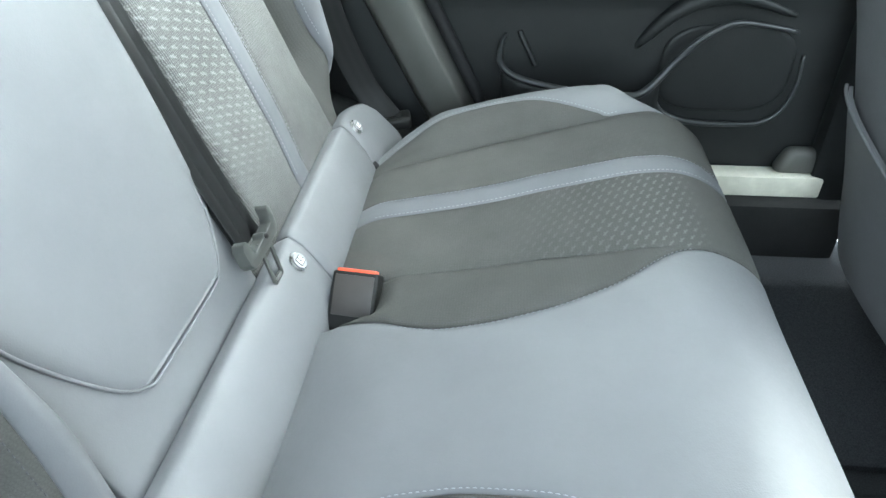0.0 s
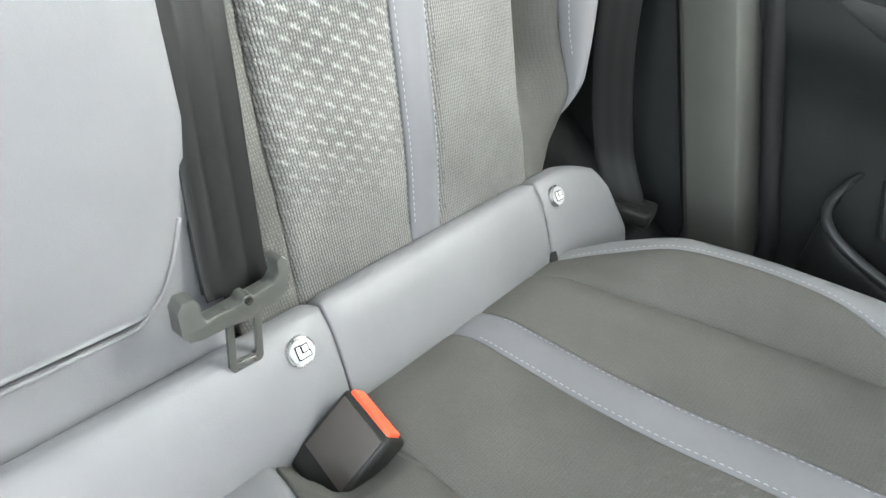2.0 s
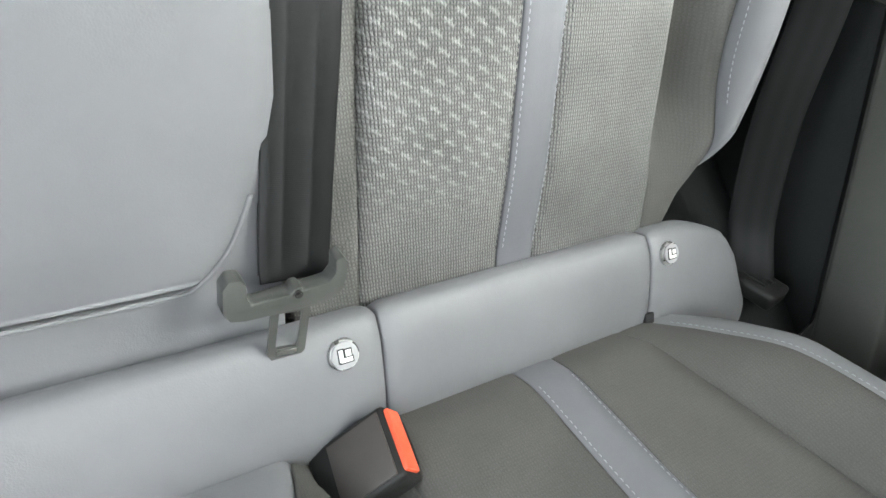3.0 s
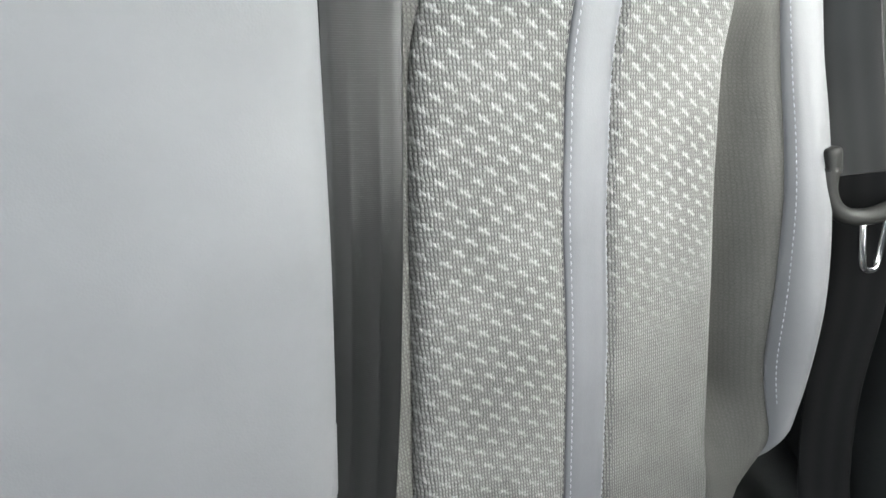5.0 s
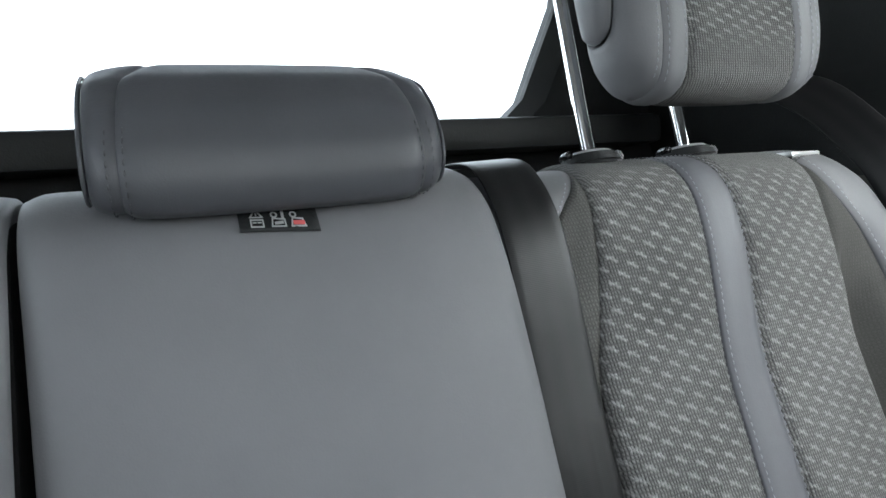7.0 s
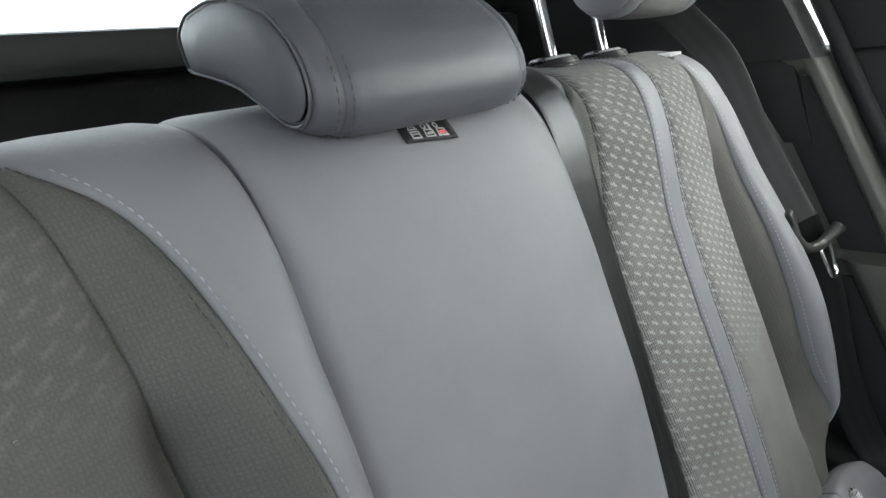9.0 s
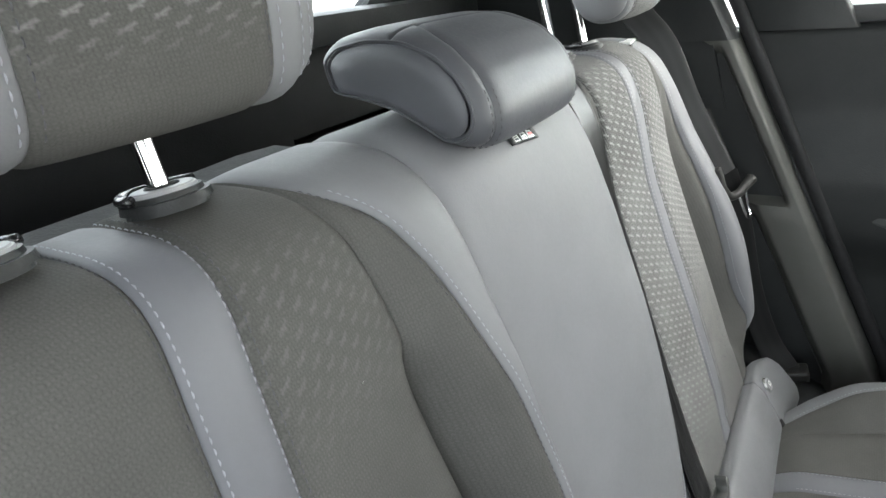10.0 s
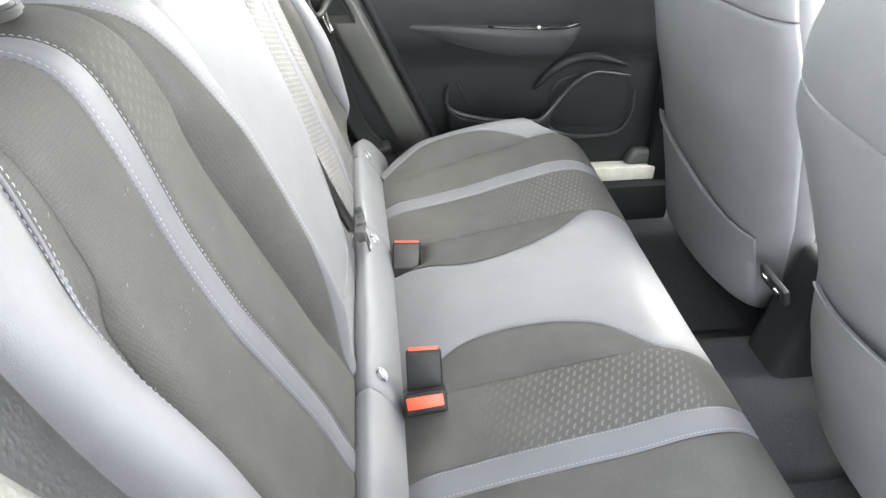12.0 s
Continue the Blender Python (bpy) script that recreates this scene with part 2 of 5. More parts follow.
def tube(path, r, n=10):
    """A round bar along a list of points."""
    pts = [Vector(p) for p in path]
    verts, faces = [], []
    up = Vector((0.123, 0.456, 0.88))
    for i, p in enumerate(pts):
        d = (pts[min(i + 1, len(pts) - 1)] - pts[max(i - 1, 0)]).normalized()
        a = d.cross(up).normalized()
        b = d.cross(a)
        rr = r[i] if isinstance(r, (list, tuple)) else r
        verts += [p + rr * (math.cos(2 * math.pi * j / n) * a + math.sin(2 * math.pi * j / n) * b) for j in range(n)]
    for i in range(len(pts) - 1):
        for j in range(n):
            k = (j + 1) % n
            faces.append((i * n + j, i * n + k, (i + 1) * n + k, (i + 1) * n + j))
    faces.append(tuple(range(n))[::-1])
    faces.append(tuple((len(pts) - 1) * n + j for j in range(n)))
    return verts, faces


def smooth_path(points, n=40):
    """Points resampled along a Catmull-Rom curve."""
    p = [Vector(q) for q in points]
    p = [2 * p[0] - p[1]] + p + [2 * p[-1] - p[-2]]
    out = []
    segs = len(p) - 3
    for i in range(n + 1):
        f = i / n * segs
        k = min(int(f), segs - 1)
        t = f - k
        a, b, c, d = p[k:k + 4]
        out.append(0.5 * ((2 * b) + (c - a) * t + (2 * a - 5 * b + 4 * c - d) * t * t + (3 * b - a - 3 * c + d) * t ** 3))
    return out


def sheet(nu, nv, func):
    """Vertices and faces of a grid; func(u, v) gives a point for u, v in 0..1."""
    verts = [func(i / nu, j / nv) for j in range(nv + 1) for i in range(nu + 1)]
    faces = [(j * (nu + 1) + i, j * (nu + 1) + i + 1, (j + 1) * (nu + 1) + i + 1, (j + 1) * (nu + 1) + i) for j in range(nv) for i in range(nu)]
    return verts, faces


def solid(verts, faces, depth, inward):
    """Gives a grid sheet thickness along the vector `inward`, closing its rim."""
    n = len(verts)
    d = Vector(inward) * depth
    out = [Vector(v) for v in verts] + [Vector(v) + d for v in verts]
    fs = list(faces) + [tuple(n + i for i in f[::-1]) for f in faces]
    seen = {}
    for f in faces:
        for a, b in zip(f, f[1:] + f[:1]):
            seen[(a, b)] = 1
    for a, b in list(seen):
        if (b, a) not in seen:
            fs.append((b, a, a + n, b + n))
    return out, fs


def curve(knots):
    """A smooth function through (w, value) knots."""
    ws = np.array([k[0] for k in knots])
    vs = np.array([k[1] for k in knots])
    fine = np.linspace(ws[0], ws[-1], 400)
    raw = np.interp(fine, ws, vs)
    span = 17
    padded = np.concatenate([2 * raw[0] - raw[span:0:-1], raw, 2 * raw[-1] - raw[-2:-span - 2:-1]])
    kern = np.hanning(2 * span + 1)
    sm = np.convolve(padded, kern / kern.sum(), "same")[span:-span]
    return lambda w: float(np.interp(w, fine, sm))


def step(a, b, x):
    t = min(1.0, max(0.0, (x - a) / (b - a)))
    return t * t * (3 - 2 * t)


def panel(name, surf, ya, yb, w0, w1, nu, nv, mat, parent, label="", dip=0.003, soft=0.005, fade=None, flip=False, ends=True, depth=0.012):
    """One upholstery panel of a padded surface, between the lines ya(w) and yb(w), its edges tucked into the seams, with a turned-in rim."""
    verts, uvs, fades = [], [], []
    us = [0.5 - 0.5 * math.cos(math.pi * i / nu) * (0.6 + 0.4 * abs(math.cos(math.pi * i / nu))) for i in range(nu + 1)]
    vs = [j / nv for j in range(nv + 1)]
    if ends:
        vs = [0.0, 0.004, 0.012] + vs[1:-1] + [0.988, 0.996, 1.0]
    e = 1e-4
    for v in vs:
        w = w0 + (w1 - w0) * v
        a, b = ya(w), yb(w)
        for u in us:
            y = a + (b - a) * u
            p = surf(y, w)
            nrm = (surf(y + e, w) - p).cross(surf(y, w + e) - p).normalized()
            if flip:
                nrm = -nrm
            edge = min(abs(y - a), abs(b - y))
            if ends:
                edge = min(edge, abs(w - w0), abs(w1 - w))
            verts.append(p - nrm * dip * math.exp(-(edge / soft) ** 1.5))
            uvs.append((y, w))
            fades.append(fade(y, w) if fade else 0.0)
    nx, ny = nu + 1, len(vs)
    faces = []
    normal_flip = flip
    flip = flip != (yb((w0 + w1) / 2) < ya((w0 + w1) / 2))
    for j in range(ny - 1):
        for i in range(nu):
            q = (j * nx + i, j * nx + i + 1, (j + 1) * nx + i + 1, (j + 1) * nx + i)
            faces.append(q[::-1] if flip else q)
    # the turned-in rim
    ring = [i for i in range(nx)] + [j * nx + nx - 1 for j in range(1, ny)] + [(ny - 1) * nx + i for i in range(nx - 2, -1, -1)] + [j * nx for j in range(ny - 2, 0, -1)]
    base = len(verts)
    for r in ring:
        y, w = uvs[r]
        p = surf(y, w)
        nrm = (surf(y + e, w) - p).cross(surf(y, w + e) - p).normalized()
        verts.append(verts[r] - (nrm if not normal_flip else -nrm) * depth)
        uvs.append((y, w))
        fades.append(0.0)
    n = len(ring)
    for i in range(n):
        j = (i + 1) % n
        q = (ring[i], base + i, base + j, ring[j])
        faces.append(q[::-1] if flip else q)
    return mesh_object(name, verts, faces, mat, parent, label, True, uvs, fades if fade else None)


def stitches(name, surf, line, w0, w1, mat, parent, label="", pitch=0.0055, length=0.0036, r=0.0005, lift=0.0002, flip=False):
    """A row of raised stitches along line(w) on a padded surface."""
    verts, faces = [], []
    e = 1e-4
    ws = np.linspace(w0, w1, 300)
    pts = [surf(line(w), w) for w in ws]
    acc = [0.0]
    for a, b in zip(pts, pts[1:]):
        acc.append(acc[-1] + (b - a).length)
    count = max(2, int(acc[-1] / pitch))
    for i in range(count):
        s = (i + 0.5) * acc[-1] / count
        ends = []
        for q in (s - length / 2, s, s + length / 2):
            w = float(np.interp(q, acc, ws))
            y = line(w)
            p = surf(y, w)
            nrm = (surf(y + e, w) - p).cross(surf(y, w + e) - p).normalized()
            if flip:
                nrm = -nrm
            ends.append((p, nrm))
        (p0, n0), (p1, n1), (p2, n2) = ends
        d = (p2 - p0).normalized()
        side = d.cross(n1).normalized()
        k = len(verts)
        for p, nn, rr, up in ((p0, n0, 0.35, -0.3), (p1 - d * length * 0.2, n1, 1.0, 0.6), (p1 + d * length * 0.2, n1, 1.0, 0.6), (p2, n2, 0.35, -0.3)):
            c = p + nn * (lift + r * up)
            verts += [c + side * r * rr, c + nn * r * rr, c - side * r * rr]
        for j in range(3):
            o = k + 3 * j
            faces += [(o, o + 1, o + 4, o + 3), (o + 1, o + 2, o + 5, o + 4)]
        faces += [(k, k + 2, k + 1), (k + 9, k + 10, k + 11)]
    return mesh_object(name, verts, faces, mat, parent, label)


def loft(name, rings, mat, parent=None, label="", caps=True, sharp=None):
    """A skin over closed rings of equal count."""
    n = len(rings[0])
    verts = [p for r in rings for p in r]
    faces = []
    for i in range(len(rings) - 1):
        for j in range(n):
            k = (j + 1) % n
            faces.append((i * n + j, i * n + k, (i + 1) * n + k, (i + 1) * n + j))
    if caps:
        faces.append(tuple(range(n))[::-1])
        faces.append(tuple((len(rings) - 1) * n + j for j in range(n)))
    ob = mesh_object(name, verts, faces, mat, parent, label, True, sharp=sharp)
    bm = bmesh.new()
    bm.from_mesh(ob.data)
    bmesh.ops.recalc_face_normals(bm, faces=bm.faces)
    bm.to_mesh(ob.data)
    bm.free()
    return ob


def strap(name, points, width, thick, mat, parent=None, label="", side=(0, 1, 0), n=60, fold=None):
    """A flat band along a path, its width along the vectors given for each point (or one for all); fold(v) is the depth of its two lengthwise creases."""
    pts = smooth_path(points, n)
    sides = [Vector(side)] * len(pts) if not isinstance(side[0], (tuple, list)) else smooth_path(side, n)
    across = [-1, -0.96, -0.7, -0.5, -0.44, -0.38, -0.32, -0.26, -0.1, 0.1, 0.26, 0.32, 0.38, 0.44, 0.5, 0.7, 0.96, 1]
    verts, uvs, acc = [], [], 0.0
    for i, p in enumerate(pts):
        if i:
            acc += (p - pts[i - 1]).length
        d = (pts[min(i + 1, len(pts) - 1)] - pts[max(i - 1, 0)]).normalized()
        s = sides[i].normalized()
        s = (s - d * s.dot(d)).normalized()
        nrm = s.cross(d)
        deep = fold(i / n) if fold else 0.0
        for sign in (1, -1):
            for a in across[::sign]:
                b = sign * (0.35 if abs(a) == 1 else 1)
                sink = deep * math.exp(-((abs(a) - 0.38) / 0.10) ** 2) - 0.5 * deep * math.cos(math.pi * a / 2)
                verts.append(p + s * a * width / 2 + nrm * (b * thick / 2 - sink))
                uvs.append((a * width / 2, acc))
    m = 2 * len(across)
    faces = []
    for i in range(len(pts) - 1):
        for j in range(m):
            k = (j + 1) % m
            faces.append((i * m + j, i * m + k, (i + 1) * m + k, (i + 1) * m + j))
    faces += [tuple(range(m))[::-1], tuple((len(pts) - 1) * m + j for j in range(m))]
    return mesh_object(name, verts, faces, mat, parent, label, True, uvs, sharp=70)


# ---- the car's shell ----
def slab(name, x0, x1, y0, y1, z0, z1, mat, bevel=0.004, label="", category="", kind="structure", parent=None):
    ob = part(name, block((x1 - x0, y1 - y0, z1 - z0), pose((x0 + x1) / 2, (y0 + y1) / 2, (z0 + z1) / 2), bevel), mat, parent)
    return tagged(ob, label, category, "", kind) if not parent else ob


tagged(mesh_object("ground", [(-900, -900, -0.28), (900, -900, -0.28), (900, 900, -0.28), (-900, 900, -0.28)], [(0, 1, 2, 3)], CONCRETE, smooth=False),
       "pale concrete paving around the car", "ground", "", "structure")


def car_floor():
    """Carpeted floor with a raised tunnel along the middle."""
    def f(u, v):
        y = -0.74 + 1.48 * u
        x = -0.75 + 3.0 * v
        z = 0.05 + 0.09 * (step(-0.16, -0.1, y) - step(0.1, 0.16, y))
        return Vector((x, y, z))
    a, b = sheet(60, 30, f)
    a, b = solid(a, b, 0.05, (0, 0, -1))
    tagged(mesh_object("floor", a, b, CARPET), "black carpet over the car floor and tunnel", "floor", "", "structure")


car_floor()
# rubber-edged mats on the carpet
for s in (1, -1):
    m = part("floor_mat", block((0.36, 0.40, 0.012), pose(0.68, s * 0.40, 0.057), 0.005), CARPET)
    tagged(m, "black carpet floor mat in the rear footwell", "floor mat", "rear floor mats")

# roof and pillars
a, b = sheet(24, 24, lambda u, v: Vector((-0.65 + 2.1 * v, -0.66 + 1.32 * u, 1.38 - 0.05 * (2 * u - 1) ** 2 - 0.08 * (1.3 * (v - 0.45)) ** 2)))
a, b = solid(a, b, 0.04, (0, 0, 1))
tagged(mesh_object("ceiling", a, b, HEADLINER), "pale grey cloth headliner under the roof", "ceiling", "", "structure")


def pillar(name, points, size, mat, label):
    """A tapered post between two ends: rounded rectangle rings along the points."""
    rings = []
    for (x, y, z), (sx, sy) in zip(points, size):
        rings.append([Vector((x + sx * cx, y + sy * cy, z)) for cx, cy in
                      ((-1, -0.6), (-0.6, -1), (0.6, -1), (1, -0.6), (1, 0.6), (0.6, 1), (-0.6, 1), (-1, 0.6))])
    return tagged(loft(name, rings, mat, sharp=60), label, "trim", "", "structure")


for s in (1, -1):
    pillar("trim_c_pillar_upper" if s > 0 else "trim_c_pillar_upper_near", [(-0.40, s * 0.74, 0.80), (-0.42, s * 0.70, 1.1), (-0.46, s * 0.62, 1.38)],
           [(0.27, 0.03), (0.22, 0.03), (0.2, 0.03)], TRIM, "black moulded trim beside the rear window")
    pillar("trim_b_pillar" if s > 0 else "trim_b_pillar_near", [(0.86, s * 0.74, 0.1), (0.84, s * 0.74, 0.6), (0.72, s * 0.66, 1.34)],
           [(0.07, 0.03), (0.06, 0.03), (0.045, 0.03)], TRIM, "black plastic pillar between the doors")
    slab("trim_roof_rail" if s > 0 else "trim_roof_rail_near", -0.6, 1.5, s * 0.64 - 0.04, s * 0.64 + 0.04, 1.28, 1.36, HEADLINER, 0.02, "grey roof rail above the doors", "trim")
    pillar("trim_a_pillar" if s > 0 else "trim_a_pillar_near", [(2.1, s * 0.72, 0.78), (1.75, s * 0.68, 1.1), (1.42, s * 0.62, 1.34)],
           [(0.05, 0.03), (0.05, 0.03), (0.05, 0.03)], TRIM, "black plastic windscreen pillar")
    slab("wall_front_door" if s > 0 else "wall_front_door_near", 0.93, 2.1, s * 0.76 - 0.04, s * 0.76 + 0.04, 0.0, 0.82, TRIM, 0.02, "black front door lining", "door")
    slab("wall_rear_quarter" if s > 0 else "wall_rear_quarter_near", -1.0, -0.16, s * 0.78 - 0.03, s * 0.78 + 0.03, 0.0, 0.86, TRIM, 0.02, "black plastic lining of the rear quarter", "wall")
slab("wall_bulkhead", 2.05, 2.15, -0.76, 0.76, 0.0, 0.8, TRIM, 0.02, "black bulkhead below the windscreen", "wall")
dash = part("dashboard", block((0.45, 1.4, 0.32), pose(1.85, 0, 0.68), 0.06, 4), TRIM_SOFT)
tagged(dash, "charcoal padded dashboard below the windscreen", "dashboard", "", "structure")

# tailgate: shelf, lower lining, window frame and glass
slab("wall_tailgate", -0.70, -0.62, -0.70, 0.70, 0.1, 1.0, BLACK_BOARD, 0.02, "black tailgate lining", "wall")
slab("trim_window_ledge", -0.70, -0.55, -0.62, 0.62, 0.985, 1.028, TRIM, 0.012, "black padded ledge below the rear window", "trim")


def tailgate_window():
    """Frame round the rear glass, which leans forwards."""
    w = tagged(new("window_1"), "tinted tailgate window in a black frame", "window", "", "structure")
    outline = [(-0.40, 1.028), (-0.43, 1.06), (-0.455, 1.18), (-0.44, 1.30), (-0.40, 1.335), (0, 1.345), (0.40, 1.335), (0.44, 1.30), (0.455, 1.18), (0.43, 1.06), (0.40, 1.028), (0, 1.024)]
    n = len(outline)
    def lay(k, dx):
        return [Vector((-0.64 + dx + 0.55 * max(0, z - 1.03), y * (1 + k), z + k * (0.25 if z > 1.2 else -0.12))) for y, z in outline]
    rings = [lay(0, 0.0), lay(0.06, 0.018), lay(0.5, 0.0), lay(0.5, -0.05), lay(0.0, -0.03), lay(0, 0)]
    verts = [p for r in rings[:-1] for p in r]
    m = len(rings) - 1
    faces = []
    for i in range(m):
        for j in range(n):
            k = (j + 1) % n
            faces.append((i * n + j, i * n + k, ((i + 1) % m) * n + k, ((i + 1) % m) * n + j))
    mesh_object("window_frame", verts, faces, TRIM, w, sharp=30)
    a, b = [p + Vector((-0.012, 0, 0)) for p in lay(0.01, 0)], [p + Vector((-0.016, 0, 0)) for p in lay(0.01, 0)]
    faces = [tuple(range(n))[::-1], tuple(range(n, 2 * n))] + [(j, (j + 1) % n, n + (j + 1) % n, n + j) for j in range(n)]
    g = mesh_object("pane", a + b, faces, GLASS, w, smooth=False)
    g.visible_shadow = False


tailgate_window()


# ---- far rear door and its surroundings ----
DOOR_Y = 0.75


def rear_door():
    d = tagged(new("door_1"), "closed rear door with black plastic lining", "door", "", "structure")
    # main lining, its rear edge slanting with the wheel arch
    def rear_edge(z):
        return -0.165 + 0.47 * (0.86 - z) if z > 0.3 else 0.098
    def f(u, v):
        z = 0.17 + 0.76 * v
        x0, x1 = rear_edge(z), 0.80
        x = x0 + (x1 - x0) * u
        bulge = 0.028 * step(0.50, 0.58, z) - 0.03 * step(0.66, 0.8, z)
        return Vector((x, DOOR_Y + 0.012 - bulge, z))
    a, b = sheet(40, 40, f)
    a, b = solid(a, b, 0.05, (0, 1, 0))
    mesh_object("lining", a, b, TRIM, d)
    # padded armrest with a pull cup
    rings = []
    for k in range(33):
        t = k / 32
        x = 0.05 + 0.49 * t
        belly = math.sin(math.pi * min(1, t * 0.62 / 0.5) / 2) ** 1.3 * min(1.0, ((1 - t) / 0.12 + 0.05)) ** 0.6 if t < 0.81 else min(1.0, ((1 - t) / 0.12 + 0.05)) ** 0.6
        out = 0.008 + 0.05 * belly
        top, low = 0.622 - 0.012 * t, 0.614 - 0.012 * t - 0.080 * belly
        ring = [(0.0, top - 0.004), (-0.6 * out, top - 0.002), (-0.92 * out, top - 0.004), (-out, top - 0.010 - 0.004 * belly)]
        ring += [(-out * math.cos(q) ** 0.8, top - 0.012 + (low - top + 0.012) * math.sin(q)) for q in [math.pi / 2 * j / 9 for j in range(1, 9)]] + [(0.0, low)]
        rings.append([Vector((x, DOOR_Y + y, z)) for y, z in ring])
    loft("armrest", rings, TRIM_SOFT, d, "charcoal padded armrest", sharp=50)
    va, fa = tube(smooth_path([(0.30, 0.706, 0.617), (0.40, 0.697, 0.613), (0.48, 0.702, 0.611), (0.53, 0.73, 0.612)], 20), 0.0035)
    mesh_object("grip", va, fa, GLOSS, d, "glossy pull edge of the armrest")
    part("switch", drum(0.004, 0.004, 0.006, pose(0.42, 0.694, 0.617, 90), 0.001, 12), SILVER, d, "small bright switch")
    # door release
    part("release_cup", block((0.15, 0.012, 0.06), pose(0.53, 0.746, 0.712), 0.006), TRIM, d)
    bm = block((0.046, 0.016, 0.034), pose(0.478, 0.724, 0.716, 0, -24), 0.006, 3, (0.55, 0.9))
    part("release_lever", bm, CHROME, d, "chrome door release lever")
    part("release_bar", block((0.085, 0.010, 0.005), pose(0.535, 0.728, 0.702, 0, 3), 0.002), CHROME, d, "chrome strip beside the release")
    part("lock_button", drum(0.006, 0.006, 0.008, pose(0.595, 0.731, 0.685, 90), 0.001, 14), CHROME, d)
    # storage pocket rim that turns up into the speaker's surround
    up = Vector((0, 0, 0.012))
    rim = smooth_path([Vector(p) + up for p in ((0.214, 0.764, 0.440), (0.207, 0.74, 0.428), (0.207, 0.715, 0.405), (0.24, 0.70, 0.385), (0.33, 0.69, 0.368), (0.42, 0.688, 0.362), (0.455, 0.69, 0.372), (0.50, 0.705, 0.42), (0.54, 0.722, 0.452), (0.59, 0.742, 0.468), (0.64, 0.752, 0.462), (0.70, 0.758, 0.45))], 66)
    va, fa = tube(rim, [0.0035 + 0.003 * math.sin(math.pi * i / 66) for i in range(67)], 12)
    mesh_object("pocket_rim", va, fa, RIM, d, "satin black rim of the door pocket")
    upper = smooth_path([(0.44, 0.766, 0.43), (0.452, 0.756, 0.451), (0.485, 0.752, 0.488), (0.525, 0.75, 0.513), (0.575, 0.751, 0.521), (0.625, 0.754, 0.511), (0.69, 0.762, 0.488)], 30)
    va, fa = tube(upper, [0.004 + 0.010 * math.sin(math.pi * i / 30) for i in range(31)], 12)
    mesh_object("pocket_brow", va, fa, TRIM, d)
    # wall of the pocket below the rim, wrapping round at the rear
    lip = rim[4:40]

    def pocket(u, v):
        p = lip[min(len(lip) - 1, int(round(u * (len(lip) - 1))))]
        sag = 0.014 * math.sin(math.pi * v) if p.x > 0.23 else 0.004 * math.sin(math.pi * v)
        return Vector((p.x + 0.02 * v * (1 - u), p.y - sag + 0.02 * v, p.z + (0.17 - p.z) * v))
    a, b = sheet(len(lip) - 1, 14, pocket)
    a, b = solid(a, b, 0.006, (0, 1, 0))
    mesh_object("pocket_front", a, b, TRIM, d)
    va, fa = tube(smooth_path([(0.238, 0.764, 0.458), (0.246, 0.757, 0.442), (0.258, 0.752, 0.42), (0.268, 0.75, 0.40)], 14), 0.005, 10)
    mesh_object("pocket_rib", va, fa, TRIM, d)
    # speaker in a rounded recess
    ring = [(0.468, 0.372), (0.482, 0.335), (0.51, 0.312), (0.56, 0.302), (0.62, 0.30), (0.67, 0.304), (0.70, 0.325), (0.715, 0.37), (0.712, 0.43)]
    va, fa = tube(smooth_path([(x + 0.006, 0.753, z - 0.006) for x, z in ring], 40), [0.007 - 0.004 * (i / 40) for i in range(41)], 12)
    mesh_object("speaker_surround", va, fa, RIM, d)
    outline = []
    for k in range(48):
        q = 2 * math.pi * k / 48
        e = lambda v: math.copysign(abs(v) ** 0.62, v)
        outline.append((0.597 + 0.112 * e(math.cos(q)), 0.395 + 0.078 * e(math.sin(q))))
    rings = [[Vector((0.597 + (x - 0.597) * sc, y, 0.395 + (z - 0.395) * sc)) for x, z in outline[::-1]] for sc, y in ((1.0, 0.768), (1.0, 0.7605), (0.97, 0.7585), (0.9, 0.758), (0.4, 0.7578))]
    loft("speaker_grille", rings, TRIM, d, "black speaker grille")
    # upper lining ledge
    part("ledge", block((0.90, 0.05, 0.03), pose(0.37, 0.775, 0.945), 0.01), TRIM_SOFT, d)
    rings = []
    for k in range(9):
        z = 0.925 + 0.40 * k / 8
        x = -0.035 - 0.47 * (z - 0.94)
        y = 0.758 - 0.20 * max(0.0, z - 0.96)
        rings.append([Vector((x + 0.082 * cx, y + 0.014 * cy, z)) for cx, cy in ((-1, -0.5), (-0.9, -1), (0.9, -1), (1, -0.5), (1, 0.5), (0.9, 1), (-0.9, 1), (-1, 0.5))])
    loft("window_frame", rings, TRIM, d, "black frame of the door window", sharp=50)
    g = part("pane", block((0.95, 0.004, 0.37), pose(0.36, 0.735, 1.13, 10), 0), GLASS, d)
    g.visible_shadow = False


rear_door()


# Unseen, and added partly to hold back light from this side.
def open_door():
    """The rear door on the camera's side, swung open about its front edge."""
    d = tagged(new("door_2"), "open rear door with black plastic lining", "door", "", "structure")
    m = pose(0.88, -0.78, 0, 0, 0, 262)
    part("lining", block((0.98, 0.07, 0.80), m @ pose(0.52, 0.0, 0.58), 0.02), TRIM, d)
    part("armrest", block((0.46, 0.06, 0.07), m @ pose(0.52, -0.06, 0.6), 0.02, 3), TRIM_SOFT, d)
    g = part("pane", block((0.9, 0.004, 0.36), m @ pose(0.5, 0.0, 1.16), 0), GLASS, d)
    g.visible_shadow = False


open_door()
